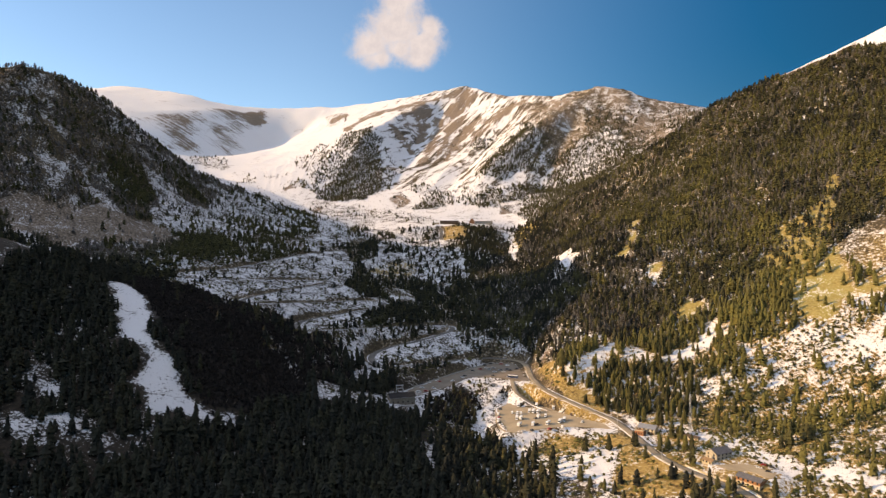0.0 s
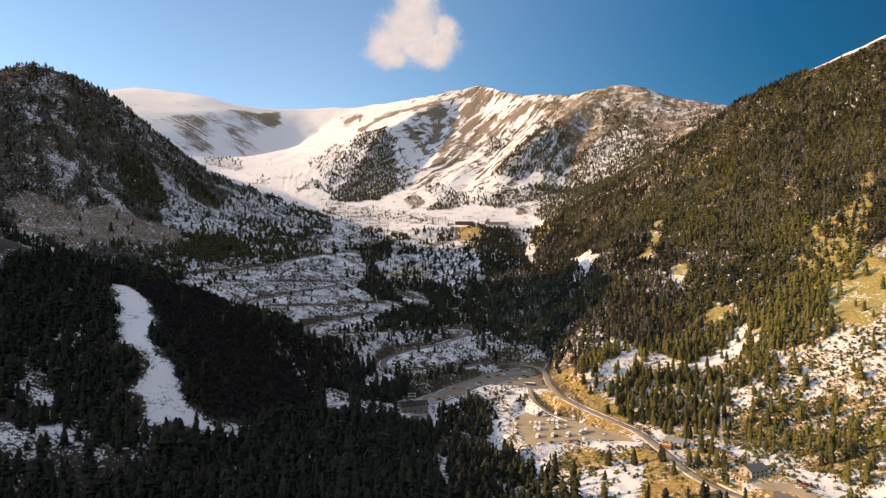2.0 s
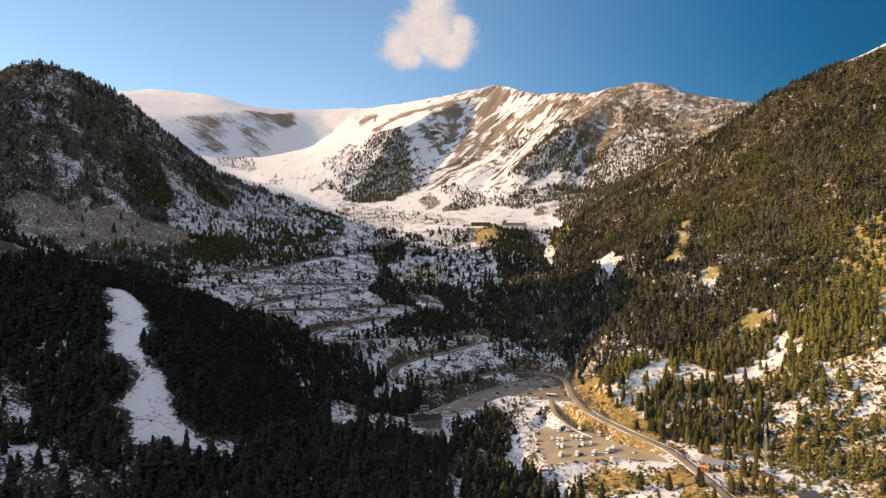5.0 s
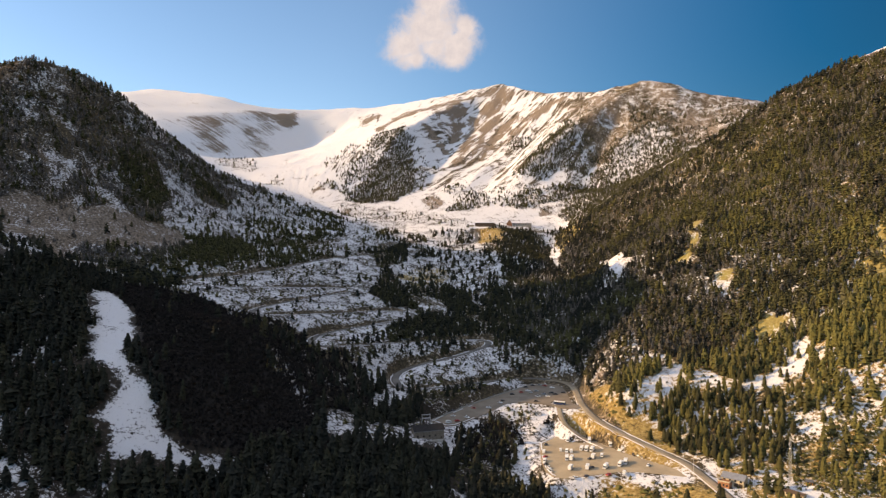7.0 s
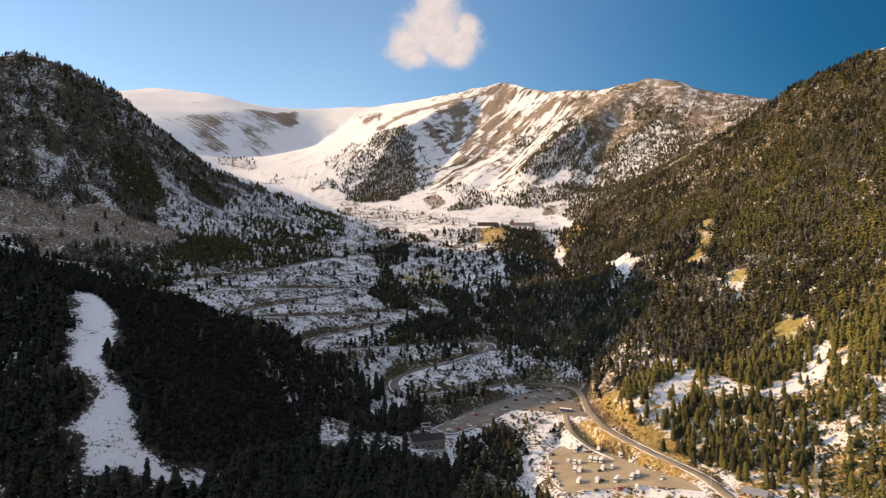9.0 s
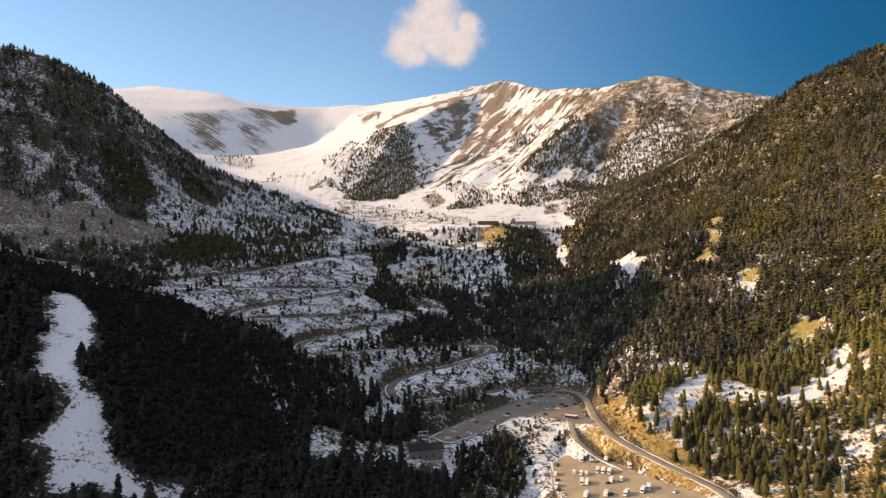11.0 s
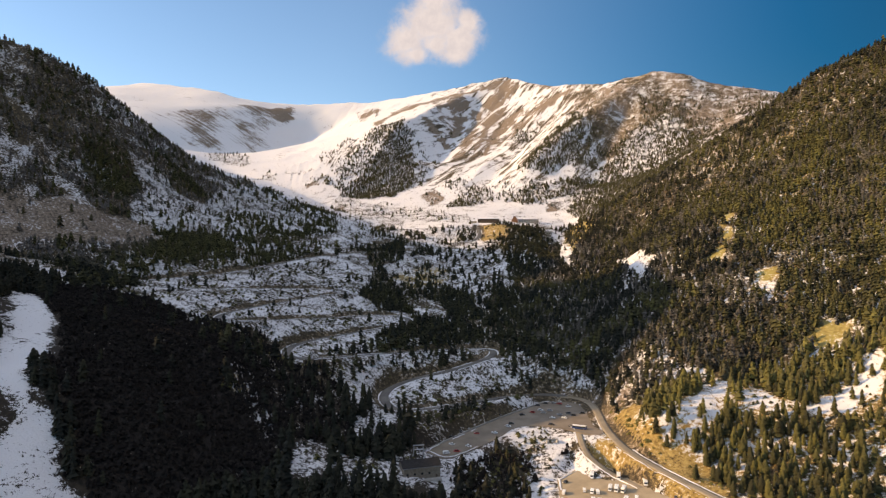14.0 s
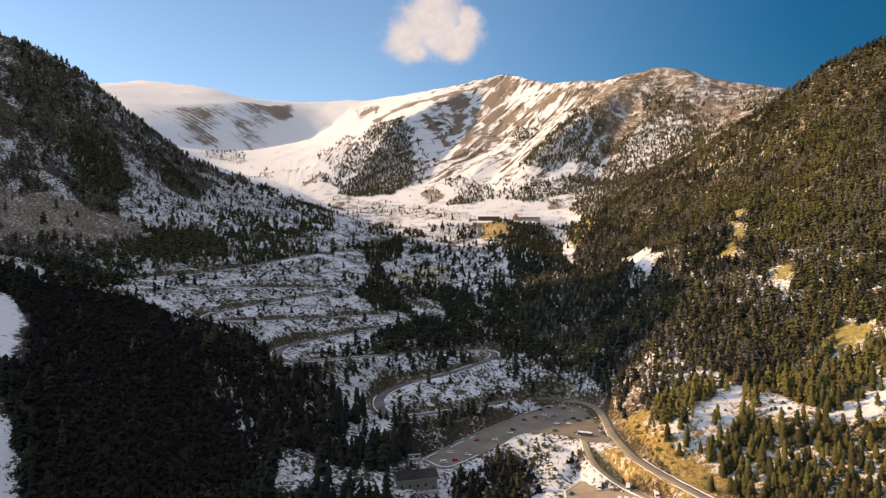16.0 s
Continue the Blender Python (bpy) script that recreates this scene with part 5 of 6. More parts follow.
def house(name, at, yaw, length, width, eaves, rise, wall, roof, label, storeys=1, upper=None, snowy=False, bays=4, chimney=False, over=0.7):
    """A gabled house: ridge along its x, front towards its -y."""
    h = empty(name, pose(*at, 0, 0, yaw), label, "house")
    l, w = length / 2, width / 2
    bm = bmesh.new()
    a = [bm.verts.new((-l, y, z)) for y, z in ((-w, -2.5), (w, -2.5), (w, eaves), (0, eaves + rise), (-w, eaves))]
    b = [bm.verts.new((l, v.co.y, v.co.z)) for v in a]
    bm.faces.new(a[::-1])
    bm.faces.new(b)
    for i in range(5):
        bm.faces.new((a[i], a[(i + 1) % 5], b[(i + 1) % 5], b[i]))
    part("wall", bm, wall, h)
    if upper:
        part("cladding", boxed(-l - 0.06, l + 0.06, -w - 0.08, -w + 0.2, eaves * 0.5, eaves - 0.1), upper, h, "red-brown upper cladding")
        part("cladding", boxed(l - 0.2, l + 0.08, -w + 0.2, w, eaves * 0.5, eaves - 0.1), upper, h, "red-brown upper cladding")
    slope = rise / w
    for side in (-1, 1):
        bm = bmesh.new()
        o = w + over
        pts = [(0, eaves + rise + 0.02), (side * o, eaves - slope * over + 0.02), (side * o, eaves - slope * over + 0.30), (0, eaves + rise + 0.32)]
        p = [bm.verts.new((-l - over, y, z)) for y, z in pts]
        q = [bm.verts.new((l + over, y, z)) for y, z in pts]
        bm.faces.new(p)
        bm.faces.new(q[::-1])
        for i in range(4):
            bm.faces.new((p[i], p[(i + 1) % 4], q[(i + 1) % 4], q[i]))
        sheet = part("roof", bm, roof, h)
        if snowy:
            bm = bmesh.new()
            up = 0.32
            pts = [(side * 0.1, eaves + rise + up), (side * (o - 0.5), eaves - slope * (over - 0.5) + up), (side * (o - 0.5), eaves - slope * (over - 0.5) + up + 0.3), (side * 0.1, eaves + rise + up + 0.35)]
            p = [bm.verts.new((-l - over + 0.3, y, z)) for y, z in pts]
            q = [bm.verts.new((l + over - 0.3, y, z)) for y, z in pts]
            bm.faces.new(p)
            bm.faces.new(q[::-1])
            for i in range(4):
                bm.faces.new((p[i], p[(i + 1) % 4], q[(i + 1) % 4], q[i]))
            part("snow_cover", bm, SNOW, sheet, "snow lying on the roof")
    floor_h = eaves / storeys
    for s in range(storeys):
        for i in range(bays):
            x = -l + length * (i + 0.5) / bays
            z = s * floor_h + floor_h * 0.34
            if s == 0 and i == bays - 1:
                part("door", boxed(x - 0.6, x + 0.6, -w - 0.12, -w + 0.1, 0, 2.1), TIMBER, h, "dark wooden door")
                continue
            f = part("window", boxed(x - 0.75, x + 0.75, -w - 0.14, -w + 0.1, z - 0.1, z + 1.35), TIMBER, h)
            part("pane", boxed(x - 0.62, x + 0.62, -w - 0.17, -w - 0.12, z + 0.02, z + 1.23), GLASS, f)
        for i in range(2):
            y = -w + width * (i + 0.5) / 2
            z = s * floor_h + floor_h * 0.34
            f = part("window", boxed(-l - 0.14, -l + 0.1, y - 0.6, y + 0.6, z - 0.1, z + 1.3), TIMBER, h)
            part("pane", boxed(-l - 0.17, -l - 0.12, y - 0.48, y + 0.48, z + 0.02, z + 1.18), GLASS, f)
    if chimney:
        c = part("chimney", boxed(l * 0.4, l * 0.4 + 0.8, 0.4, 1.2, eaves + rise * 0.4, eaves + rise + 1.3), CONCRETE, h)
        part("cap", boxed(l * 0.4 - 0.1, l * 0.4 + 0.9, 0.3, 1.3, eaves + rise + 1.3, eaves + rise + 1.45), SLATE, c)
    return h


# ---- the hamlet by the lower road ----
def grounded(at, drop=0.0):
    return (at[0], at[1], float(ground(np.array([at[0]]), np.array([at[1]]))[0]) - drop)


way = np.array([0.54, -0.84])
back = np.array([0.84, 0.54])
c = np.array(HOUSE_RED[:2]) - way * 9.0 + back * 4.5
house("roadside_house", (c[0], c[1], HOUSE_RED[2] - 0.2), -57, 18, 9, 5.6, 1.9, PLASTER, SLATE,
      "cream roadside house with red-brown upper storey and slate roof", 2, BRICK, False, 5)
c = np.array(HOUSE_GREY[:2]) + np.array([5.0, 6.5])
house("mountain_refuge", (c[0], c[1], HOUSE_GREY[2]), 24, 17, 11, 5.4, 3.0, plain("weathered_cream_render", (0.40, 0.36, 0.29), 0.9, 0.3, 0.5), SLATE,
      "weathered cream mountain refuge with dark slate roof", 2, None, False, 4, True)
house("stone_annex", (ANNEX[0] - 2.5, ANNEX[1] + 2.0, ANNEX[2]), -60, 9, 5, 2.8, 1.2, PLASTER, plain("brown_tiles", (0.25, 0.16, 0.09), 0.85, 0.3, 0.8),
      "low cream annex with brown tiled roof", 1, None, False, 3)
house("long_shed", (SHED[0] - 2, SHED[1] + 4, SHED[2]), -50, 12, 5, 2.8, 0.9, PLASTER, TIMBER, "long low cream shed with dark roof", 1, None, False, 4)
house("orange_hut", (HUT[0], HUT[1] + 2, HUT[2]), -20, 4.2, 3.6, 2.6, 0.7, OCHRE, SLATE, "small orange wooden hut with a dark roof", 1, None, False, 2)
c = np.array(GARAGE[:2]) + np.array([4.0, 5.0])
g = house("garage_building", (c[0], c[1], GARAGE[2] + 0.3), -38, 15, 11, 5.2, 2.4, PLASTER, GREYROOF, "cream road maintenance garage with brick terrace and grey roof", 2, None, False, 4)
for i in range(2):
    part("garage_door", boxed(1.2 + 3.0 * i, 3.7 + 3.0 * i, -5.75, -5.4, 0, 2.5), TIMBER, g, "dark wooden garage door")
block = part("terrace_block", boxed(-8.2, -0.4, -12.0, -5.5, -3.0, 3.6), BRICK, g, "red-brown brick block with a flat terrace")
for x0, x1, y0, y1 in ((-8.3, -0.3, -12.1, -11.8), (-8.3, -8.0, -11.8, -5.8), (-0.6, -0.3, -11.8, -5.8)):
    part("parapet", boxed(x0, x1, y0, y1, 3.6, 4.5), PLASTER, block, "cream parapet")
for x in (-6.6, -4.3, -2.0):
    part("window", boxed(x - 0.55, x + 0.55, -12.08, -11.95, 0.8, 2.2), GLASS, block, "dark window")


# ---- radio mast ----
def lattice_mast(at, high):
    m = empty("radio_mast", pose(*at), "tall grey steel lattice radio mast among pines", "mast")
    legs = [(0.9, 0.9), (-0.9, 0.9), (-0.9, -0.9), (0.9, -0.9)]
    for x, y in legs:
        part("leg", rodded((x, y, -1), (x * 0.45, y * 0.45, high), 0.11, 5), STEEL, m)
    n = 14
    for i in range(n):
        z0, z1 = high * i / n, high * (i + 1) / n
        k0, k1 = 1 - 0.55 * z0 / high, 1 - 0.55 * z1 / high
        for j in range(4):
            a, b = legs[j], legs[(j + 1) % 4]
            part("brace", rodded((a[0] * k0, a[1] * k0, z0), (b[0] * k1, b[1] * k1, z1), 0.06, 4), STEEL, m)
    for z, r, a in ((high - 2, 0.7, 0.6), (high - 5, 0.9, 2.4), (high - 8, 0.6, 4.2)):
        c, s = math.cos(a), math.sin(a)
        part("dish", rodded((c * 0.6, s * 0.6, z), (c * 1.0, s * 1.0, z), r, 12, r * 0.5), WHITE, m, "white dish antenna")
    part("antenna", rodded((0, 0, high), (0, 0, high + 3.5), 0.06, 5), STEEL, m)
    return m


lattice_mast(grounded(MAST), 34.0)


# ---- posts beside the roads ----
def power_post(at, high, label):
    p = empty("utility_pole", pose(*at), label, "pole", "poles by the road")
    part("shaft", rodded((0, 0, -1), (0, 0, high), 0.24, 8, 0.15), CONCRETE, p)
    arm = part("crossarm", boxed(-1.0, 1.0, -0.08, 0.08, high - 0.9, high - 0.72), STEEL, p)
    for x in (-0.85, 0.0, 0.85):
        part("insulator", rodded((x, 0, high - 0.72), (x, 0, high - 0.4), 0.06, 6), LAMP, arm)
    return p


for at in (POST_A, POST_B, POST_C):
    power_post(grounded(at), 13.0, "slim concrete utility pole beside the road")


# ---- lift station and the lifts on the snow ----
STONEWALL = plain("rough_stone_wall", (0.24, 0.20, 0.155), 0.9, 0.4, 0.8)
TARRED = plain("tarred_roof_sheet", (0.028, 0.026, 0.026), 0.75, 0.4, 0.5, 0.0, 0.1)

def lift_station(at, yaw):
    s = house("lift_station", at, yaw, 26, 14, 8.0, 3.2, STONEWALL, TARRED, "stone-walled lift station with a dark pitched roof", 1, None, False, 5, False, 1.0)
    part("gutter", rodded((-14, -8.0, 7.7), (14, -8.0, 7.7), 0.1, 6), STEEL, s)
    part("terrace", boxed(-13, 13, -10.5, -7.1, -3.0, -0.1), CONCRETE, s, "snow-edged concrete terrace")
    return s


lift_station((STATION[0] - 1, STATION[1] + 9, STATION[2] - 0.5), 20)


def lift_gantry(at, yaw):
    g = empty("lift_gantry", pose(*at, 0, 0, yaw), "steel gantry of a chairlift standing in snow", "ski lift")
    for x in (-3.2, 3.2):
        for y in (-1.6, 1.6):
            part("leg", rodded((x * 1.35, y, -1), (x, y * 0.4, 9), 0.22, 6), STEEL, g)
    part("beam", boxed(-4.2, 4.2, -0.4, 0.4, 8.8, 9.5), STEEL, g)
    part("platform", boxed(-3.4, 3.4, -1.2, 1.2, 6.0, 6.2), STEEL, g)
    for x in (-3.8, 3.8):
        part("bull_wheel", rodded((x, 0, 8.2), (x, 0, 8.5), 1.1, 14), TIMBER, g)
    return g


lift_gantry(grounded(GANTRY), 15)


def lift_pylon(at, yaw):
    p = empty("lift_pylon", pose(*at, 0, 0, yaw), "slender steel ski lift pylon on the snow", "ski lift", "pylons of the ski lift")
    part("shaft", rodded((0, 0, -1), (0, 0, 11), 0.4, 8, 0.25), STEEL, p)
    part("crossarm", boxed(-2.6, 2.6, -0.25, 0.25, 10.6, 11.1), STEEL, p)
    for x in (-2.4, 2.4):
        part("sheave", boxed(x - 0.2, x + 0.2, -1.3, 1.3, 10.1, 10.6), TIMBER, p)
    return p


first = lift_pylon(grounded(PYLONS[0]), 10)
for at in PYLONS[1:]:
    copy_thing(first, pose(*grounded(at), 0, 0, 15))

# ---- the ski station on the plateau ----
house("ski_lodge", (LODGE[0], LODGE[1] + 6, LODGE[2] - 0.5), -3, 46, 16, 9.0, 2.2, TIMBER, SLATE, "long dark timber ski lodge with snow on its roof", 2, None, True, 10)
house("ski_lodge", (LODGE[0] - 33, LODGE[1] + 4, LODGE[2] - 0.5), -3, 14, 10, 4.0, 1.2, PLASTER, SLATE, "low pale ski station annex on the snow", 1, None, True, 4)
house("gabled_chalet", (LODGE_TWO[0] - 12, LODGE_TWO[1] + 5, LODGE_TWO[2] + 0.5), 84, 15, 13, 5.0, 8.5, BRICK, TIMBER, "steep-roofed red-brown chalet beside the lodge", 1, None, False, 3)
house("service_building", (LODGE_TWO[0] + 18, LODGE_TWO[1] + 6, LODGE_TWO[2] + 0.5), -2, 44, 12, 6.0, 1.0, GREYWALL, SLATE, "long dark service building of the ski station", 1, None, True, 8)


# ---- culvert under the upper car park ----
def culvert(at, yaw):
    c = empty("culvert", pose(*at, 0, 0, yaw), "concrete culvert mouth below the car park", "culvert")
    part("headwall", boxed(-5, 5, 0.6, 1.4, 1.6, 4.2), CONCRETE, c)
    for x in (-5, 3.4):
        part("wing_wall", boxed(x, x + 1.6, -2.5, 1.4, -2, 3.4), CONCRETE, c)
    # solid dark block in place of the shade inside the hollow
    part("mouth_shade", boxed(-3.4, 3.4, 0.9, 1.3, -2, 1.7), TIMBER, c, "dark block for the shade in the culvert mouth")
    return c


culvert(grounded(CULVERT, 2.0), 8)


# ---- vehicles ----
def wheels(car, xs, y, r):
    for x in xs:
        for s in (-1, 1):
            t = part("wheel", rodded((x, s * y - s * 0.22, r), (x, s * y, r), r, 10), RUBBER, car)
            part("rim", rodded((x, s * y, r), (x, s * (y + 0.02), r), r * 0.6, 8), STEEL, t)


def make_car(paint, label):
    c = empty("parked_car", pose(0, 0, 0), label, "car", "cars in the car parks")
    part("body", profile([(-2.1, 0.3), (2.05, 0.3), (2.15, 0.55), (2.05, 0.85), (0.95, 0.98), (-1.9, 1.02), (-2.15, 0.8)], -0.86, 0.86), paint, c, "", False, 0.06)
    part("cabin", profile([(-1.75, 0.98), (1.0, 0.96), (0.3, 1.44), (-1.2, 1.46)], -0.74, 0.74), GLASS, c, "dark glazed cabin", False, 0.04)
    part("roof_panel", boxed(-1.15, 0.25, -0.68, 0.68, 1.455, 1.50), paint, c)
    wheels(c, (-1.3, 1.35), 0.88, 0.32)
    for s in (-1, 1):
        part("headlight", boxed(2.06, 2.14, s * 0.62 - 0.16, s * 0.62 + 0.16, 0.6, 0.76), LAMP, c)
        part("tail_light", boxed(-2.19, -2.1, s * 0.66 - 0.13, s * 0.66 + 0.13, 0.66, 0.84), TAIL, c)
    return c


def make_van(label):
    c = empty("parked_van", pose(0, 0, 0), label, "van", "vans in the car parks")
    part("body", profile([(-2.5, 0.35), (2.4, 0.35), (2.5, 0.9), (2.1, 1.15), (1.5, 2.0), (1.2, 2.1), (-2.5, 2.1)], -0.95, 0.95), WHITE, c, "", False, 0.08)
    part("windscreen", boxed(1.62, 2.06, -0.8, 0.8, 1.3, 1.85), GLASS, c)
    for s in (-1, 1):
        part("side_window", boxed(-1.9, 1.2, s * 0.955 - 0.02, s * 0.955 + 0.02, 1.25, 1.8), GLASS, c)
        part("headlight", boxed(2.42, 2.52, s * 0.7 - 0.15, s * 0.7 + 0.15, 0.75, 0.95), LAMP, c)
    wheels(c, (-1.6, 1.6), 0.97, 0.36)
    return c


def make_camper(label):
    c = empty("camper", pose(0, 0, 0), label, "camper", "campers in the car park")
    part("body", profile([(-3.4, 0.5), (1.6, 0.5), (1.6, 1.9), (2.6, 2.1), (2.5, 2.75), (1.9, 2.95), (-3.4, 2.95)], -1.12, 1.12), WHITE, c, "", False, 0.1)
    part("cab", profile([(1.55, 0.4), (3.3, 0.4), (3.35, 0.95), (2.8, 1.15), (2.3, 1.9), (1.55, 1.9)], -1.0, 1.0), WHITE, c, "", False, 0.06)
    part("windscreen", profile([(2.34, 1.9), (2.84, 1.18), (2.9, 1.2), (2.42, 1.92)], -0.9, 0.9), GLASS, c)
    for s in (-1, 1):
        for x in (-2.4, -0.4):
            part("side_window", boxed(x - 0.45, x + 0.45, s * 1.13 - 0.02, s * 1.13 + 0.02, 1.6, 2.15), GLASS, c)
        part("stripe", boxed(-3.3, 1.5, s * 1.125 - 0.015, s * 1.125 + 0.015, 1.05, 1.2), SILVER, c, "grey stripe")
    part("roof_vent", boxed(-1.4, -0.7, -0.35, 0.35, 2.94, 3.1), SILVER, c)
    wheels(c, (-2.0, 2.5), 1.08, 0.36)
    return c


def make_coach(m):
    c = empty("coach", m, "white and navy blue coach parked by the road", "bus")
    part("body", profile([(-6, 0.4), (5.9, 0.4), (6.05, 1.2), (5.85, 3.1), (5.6, 3.2), (-5.9, 3.2), (-6, 3.0)], -1.25, 1.25), NAVY, c, "navy blue lower body", False, 0.1)
    part("roof_panel", boxed(-5.9, 5.6, -1.2, 1.2, 3.2, 3.42), WHITE, c, "white roof")
    for s in (-1, 1):
        part("window_band", boxed(-5.6, 5.2, s * 1.26 - 0.02, s * 1.26 + 0.02, 1.6, 2.75), GLASS, c)
        part("white_panel", boxed(-5.8, 5.4, s * 1.27 - 0.02, s * 1.27 + 0.02, 2.78, 3.15), WHITE, c)
    part("windscreen", boxed(5.88, 6.08, -1.1, 1.1, 1.3, 2.9), GLASS, c)
    wheels(c, (-3.8, 3.9), 1.27, 0.5)
    return c


def park(make, spots, plane, yaw, spread, rng):
    a, b, c = plane
    base = None
    for x, y in spots:
        turned = yaw + rng.choice((0, 180)) + rng.normal(0, spread)
        m = pose(x, y, a * x + b * y + c + 0.03, 0, 0, turned) @ Matrix.Diagonal((1.1, 1.1, 1.1, 1))
        if base is None:
            base = make()
            base.matrix_basis = m
        else:
            copy_thing(base, m)


UP, LOW = PARKS[0][1], PARKS[1][1]
lots = random.Random(5)


class Dice:
    def choice(self, v):
        return lots.choice(v)

    def normal(self, a, b):
        return lots.gauss(a, b)


dice = Dice()
park(lambda: make_car(WHITE, "small white car parked on asphalt"), UPPER_WHITE, UP, -18, 9, dice)
park(lambda: make_car(SILVER, "silver car parked on asphalt"), UPPER_SILVER, UP, -18, 9, dice)
park(lambda: make_car(BLACK, "dark car parked on asphalt"), UPPER_DARK, UP, -18, 9, dice)
park(lambda: make_car(REDPAINT, "red car parked on asphalt"), UPPER_RED, UP, -18, 9, dice)
park(lambda: make_van("white van at the edge of the car park"), UPPER_VAN, UP, 10, 4, dice)
park(lambda: make_camper("white camper with grey stripe in the sun"), LOWER_CAMPER, LOW, 72, 5, dice)
park(lambda: make_van("white van parked among campers"), LOWER_VAN, LOW, 76, 6, dice)
park(lambda: make_car(WHITE, "white car on the sunlit car park"), LOWER_WHITE, LOW, 70, 25, dice)
park(lambda: make_car(BLACK, "dark car on the sunlit car park"), LOWER_DARK, LOW, 40, 20, dice)
park(lambda: make_car(REDPAINT, "red car on the sunlit car park"), LOWER_RED, LOW, 20, 20, dice)
x, y = COACH[0]
make_coach(pose(x, y, UP[0] * x + UP[1] * y + UP[2] + 0.03, 0, 0, -22))
for i, (x, y) in enumerate(VILLAGE_CARS):
    v = make_car((BLACK, BLACK, WHITE, REDPAINT)[i], ("dark", "dark", "white", "red")[i] + " car parked behind the roadside house")
    v.matrix_basis = pose(*grounded((x, y), -0.1), 0, 0, -40 + 9 * i)


# ---- snow banks pushed up along the roads ----
def snow_bank(name, line, offset, width, high, seed, label, gaps=0.0):
    """A ploughed ridge of snow beside a road, broken where it has thawed."""
    pts = line
    d = np.gradient(pts[:, :2], axis=0)
    d /= np.linalg.norm(d, axis=1)[:, None] + 1e-9
    side = np.c_[d[:, 1], -d[:, 0]]
    n = fbm(pts[:, 0] + seed * 31, pts[:, 1], 22, 3)
    k = np.clip(0.6 + 0.9 * n - gaps, 0.0, 1.5)
    rows = []
    for u, h in ((-0.5, -0.5), (-0.38, 0.35), (-0.1, 1.0), (0.2, 0.85), (0.4, 0.3), (0.5, -0.5)):
        o = offset + width * u + 0.35 * fbm(pts[:, 0] + 7 * u, pts[:, 1] + 50, 5, 2)
        z = np.where(k > 0.05, h * high * k * (1 + 0.35 * fbm(pts[:, 0], pts[:, 1] + 9 * u, 4, 2)), -1.0)
        p = pts[:, :2] + side * np.reshape(o, (-1, 1))
        rows.append(np.c_[p, pts[:, 2] + z])
    v = np.stack(rows, 1)
    i = np.arange(v.shape[0] * v.shape[1]).reshape(v.shape[:2])
    q = np.stack([i[:-1, :-1], i[:-1, 1:], i[1:, 1:], i[1:, :-1]], -1).reshape(-1, 4)
    return tagged(new(name, mesh_of(name, v.reshape(-1, 3), q, SNOW)), label, "snow bank", kind="structure")


low, bends, ramp = (ROADS[k][0] for k in ("lower", "hairpin", "track"))
low = low[(low[:, 1] > 250) & (low[:, 1] < 575)]
bends = bends[40:]
snow_bank("snow_bank", low, 4.7, 1.0, 0.34, 1, "ploughed snow bank along the valley road", 0.65)
snow_bank("snow_bank", low, -4.7, 1.0, 0.34, 2, "ploughed snow bank along the valley road", 0.65)
snow_bank("snow_bank", ramp, 3.4, 1.1, 0.35, 3, "ploughed snow bank along the ramp", 0.1)
snow_bank("snow_bank", bends, 5.0, 1.1, 0.28, 4, "snow bank along the hairpin road", 0.42)
snow_bank("snow_bank", bends, -5.0, 1.1, 0.28, 5, "snow bank along the hairpin road", 0.42)
for ring, seed, gap in ((PARK_UPPER, 6, 0.5), (PARK_LOWER, 7, 0.3)):
    snow_bank("snow_bank", rounded(list(ring) + [ring[0]], 2.5, 2), 1.6, 1.1, 0.4, seed, "heaped snow round the edge of a car park", gap)


# ---- low masonry walls beside the car park and the road ----
def low_wall(line, offset, thick, high, material, label):
    """A parapet that follows a line, with a coping that stands out over it."""
    d = np.gradient(line[:, :2], axis=0)
    d /= np.linalg.norm(d, axis=1)[:, None] + 1e-9
    side = np.c_[d[:, 1], -d[:, 0]]
    t, lip = thick / 2, thick / 2 + 0.08
    rows = []
    for u, h in ((-t, -1.5), (-t, high - 0.15), (-lip, high - 0.15), (-lip, high), (lip, high), (lip, high - 0.15), (t, high - 0.15), (t, -1.5)):
        rows.append(np.c_[line[:, :2] + side * (offset + u), line[:, 2] + h + 0.08 * fbm(line[:, 0], line[:, 1], 6, 2) * (h > 0)])
    v = np.stack(rows, 1)
    i = np.arange(v.shape[0] * v.shape[1]).reshape(v.shape[:2])
    q = np.stack([i[:-1, :-1], i[:-1, 1:], i[1:, 1:], i[1:, :-1]], -1).reshape(-1, 4)
    return tagged(new("low_wall", mesh_of("low_wall", v.reshape(-1, 3), q, material, False)), label, "wall", kind="structure")


a, b, c = PARKS[0][1]
edge = rounded([(x, y, a * x + b * y + c) for x, y, _ in PARK_UPPER[:5]], 3.0)
low_wall(edge, -0.9, 0.5, 0.9, CONCRETE, "low pale concrete parapet along the car park")
lane = ROADS["lower"][0]
low_wall(lane[(lane[:, 1] > 285) & (lane[:, 1] < 345)], -5.6, 0.45, 1.0, PLASTER, "low cream masonry wall in front of the refuge")
low_wall(lane[(lane[:, 1] > 300) & (lane[:, 1] < 405)], 4.6, 0.4, 0.8, CONCRETE, "low concrete parapet on the outer edge of the road")


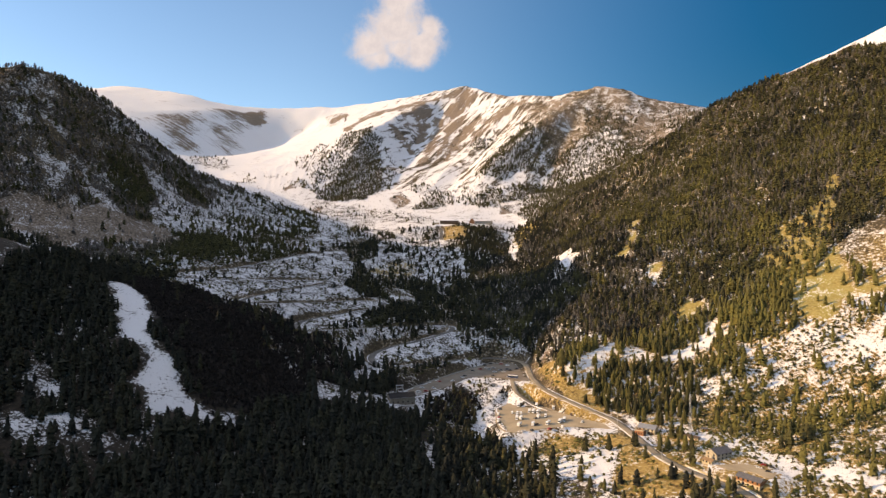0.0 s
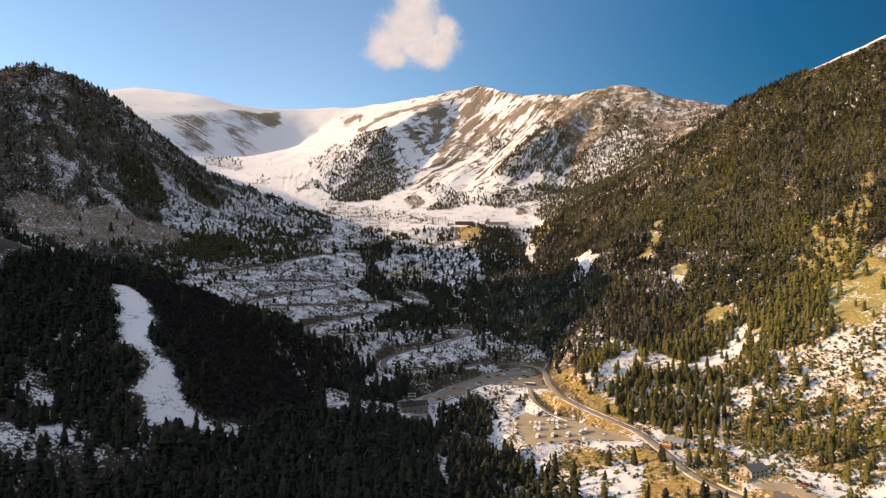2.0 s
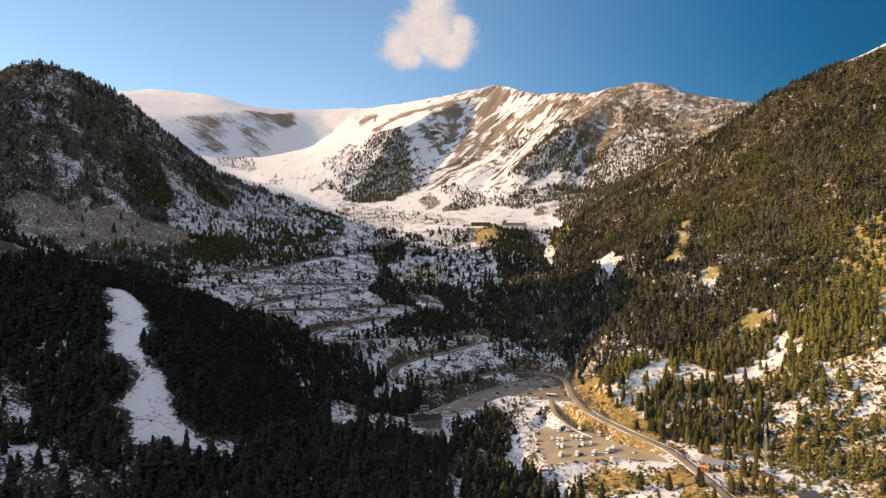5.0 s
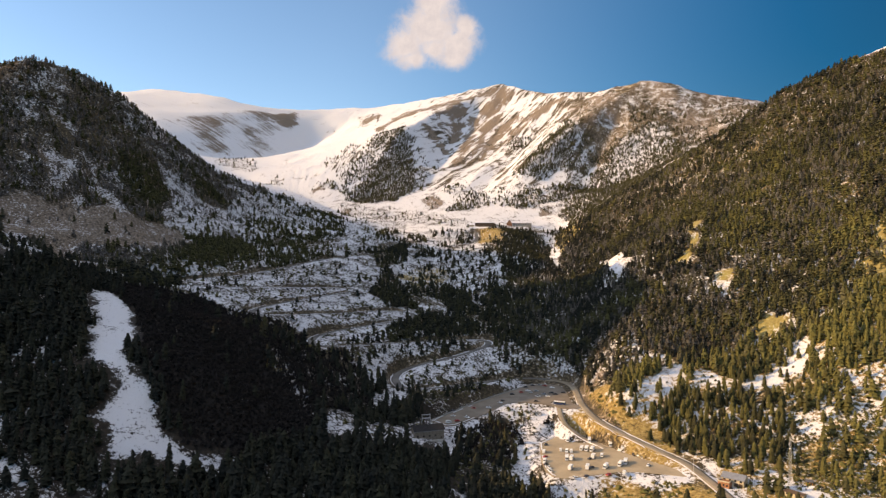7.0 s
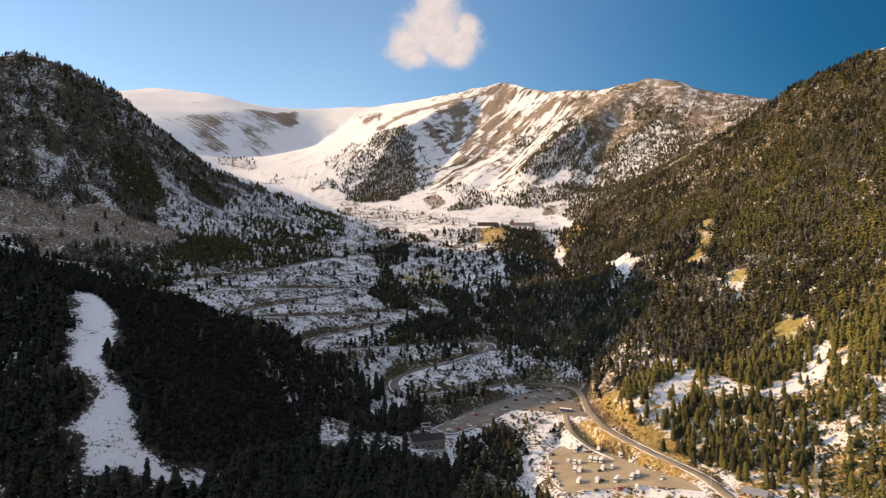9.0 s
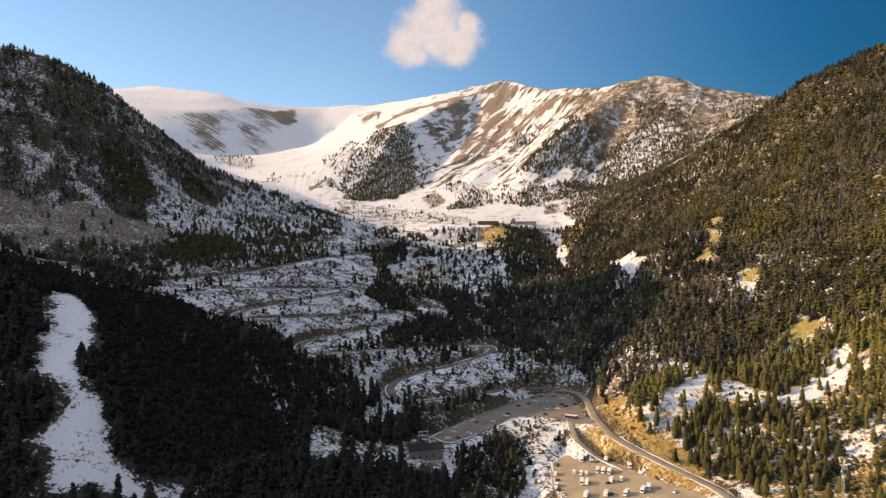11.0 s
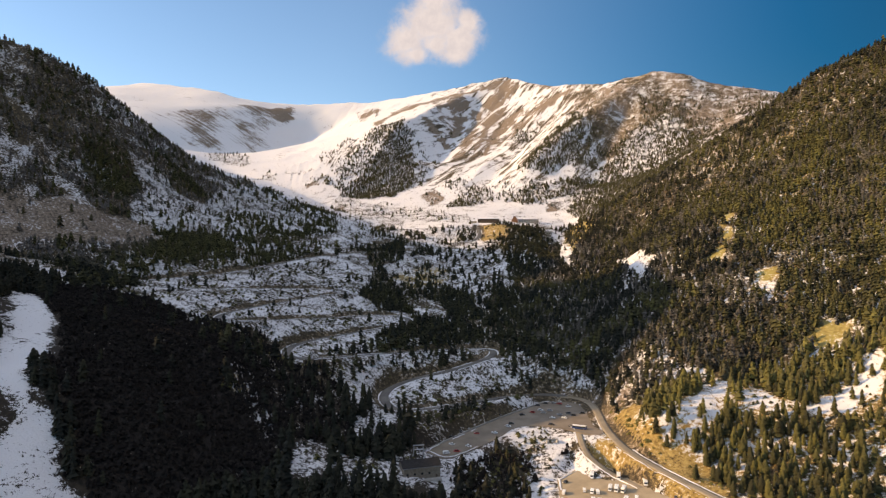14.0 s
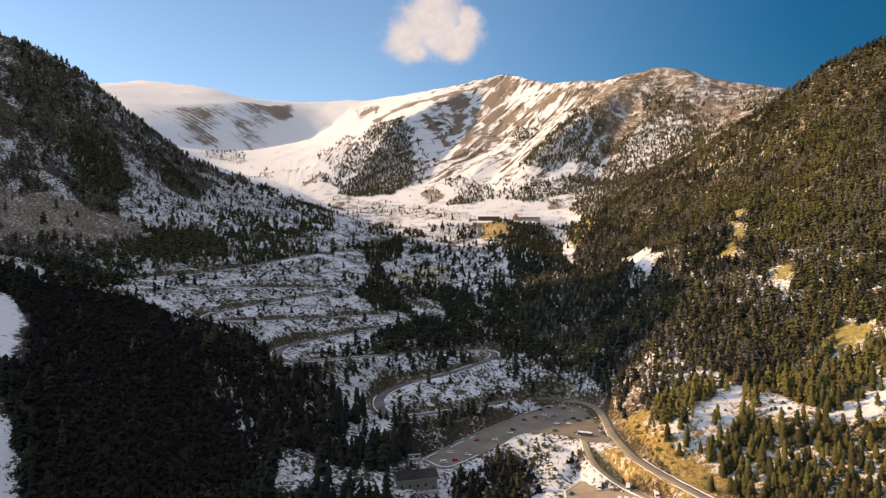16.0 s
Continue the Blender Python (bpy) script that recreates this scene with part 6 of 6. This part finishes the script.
# ---- single pines near the hamlet and on the lower slopes ----
def make_pine(seed, high, tint):
    rng = np.random.default_rng(seed)
    p = empty("pine_tree", pose(0, 0, 0), "dark green mountain pine with uneven crown", "tree", "pines on the lower slopes")
    v, f = crown(rng, 64, 0.1, rng.uniform(0.21, 0.28))
    me = mesh_of("crown", v * high, f, NEEDLES, False)
    a = me.attributes.new("tint", "FLOAT", "POINT")
    a.data.foreach_set("value", np.full(len(v), tint, np.float32))
    c = new("crown", me)
    c.parent = p
    part("trunk", rodded((0, 0, -0.8), (0, 0, high * 0.8), 0.02 * high, 6, 0.004 * high), BARK, p)
    return p


kinds = [make_pine(40 + i, 12.0, 0.15 + 0.12 * i) for i in range(6)]
spots = [(x, y) for x, y in LONE_PINES] + [tuple(q) for q in NEAR_PINES]
dealt = np.random.default_rng(3)
for i, (x, y) in enumerate(spots):
    k = kinds[i % 6]
    s = float(dealt.uniform(0.65, 1.2))
    m = pose(*grounded((x, y), 0.2), 0, 0, float(dealt.uniform(0, 360))) @ Matrix.Diagonal((s * float(dealt.uniform(0.85, 1.2)), s, s, 1))
    if i < 6:
        k.matrix_basis = m
    else:
        t = copy_thing(k, Matrix())
        t.matrix_basis = m


# ---- the one cloud, far behind the peaks ----
def cloud_material():
    k = Mat("cloud_vapour")
    tc = k.t.nodes.new("ShaderNodeTexCoord")
    p = tc.outputs["Object"]
    big, fine = k.noise(p, 0.0032, 6, 0.6, 0.3), k.noise(p, 0.011, 5, 0.65)
    body = None
    for cx, cz, rx, rz in ((-20, 60, 230, 260), (10, 240, 190, 200), (-190, -60, 190, 190), (-130, -150, 150, 90), (160, -60, 190, 160), (140, -150, 130, 90), (230, 60, 110, 110), (0, -80, 170, 120)):
        v = k.t.nodes.new("ShaderNodeVectorMath")
        v.operation = "SUBTRACT"
        k.put(v, 0, p)
        k.put(v, 1, (cx, 0, cz))
        w = k.scaled(v.outputs[0], (1 / rx, 0, 1 / rz))
        n = k.t.nodes.new("ShaderNodeVectorMath")
        n.operation = "LENGTH"
        k.put(n, 0, w)
        d = n.outputs["Value"]
        body = d if body is None else k.math("SMOOTH_MIN", body, d, 0.3)
    edge = k.math("ADD", body, k.math("ADD", k.math("MULTIPLY_ADD", big, 1.1, -0.55), k.math("MULTIPLY_ADD", fine, 0.9, -0.45)))
    alpha = k.math("POWER", k.step(edge, 0.35, 1.25, 1.0, 0.0), 1.5)
    e = k.t.nodes.new("ShaderNodeEmission")
    k.put(e, "Color", k.mix(k.step(fine, 0.3, 0.7), (0.54, 0.54, 0.64, 1), (0.64, 0.63, 0.72, 1)))
    e.inputs["Strength"].default_value = 0.9
    clear = k.t.nodes.new("ShaderNodeBsdfTransparent")
    mixed = k.t.nodes.new("ShaderNodeMixShader")
    k.put(mixed, 0, k.math("MULTIPLY", alpha, 0.93))
    k.t.links.new(clear.outputs[0], mixed.inputs[1])
    k.t.links.new(e.outputs[0], mixed.inputs[2])
    k.t.links.new(mixed.outputs[0], k.out.inputs["Surface"])
    return k.m


bm = bmesh.new()
ring = [bm.verts.new((760 * math.cos(a), 0, 620 * math.sin(a))) for a in np.linspace(0, 6.2832, 25)[:-1]]
bm.faces.new(ring)
m = bpy.data.meshes.new("backdrop_cloud")
bm.to_mesh(m)
bm.free()
m.materials.append(cloud_material())
cloud = new("backdrop_cloud", m)
cloud.location = CLOUD
cloud.visible_shadow = False
tagged(cloud, "small soft cumulus cloud in blue sky", "cloud", kind="structure")
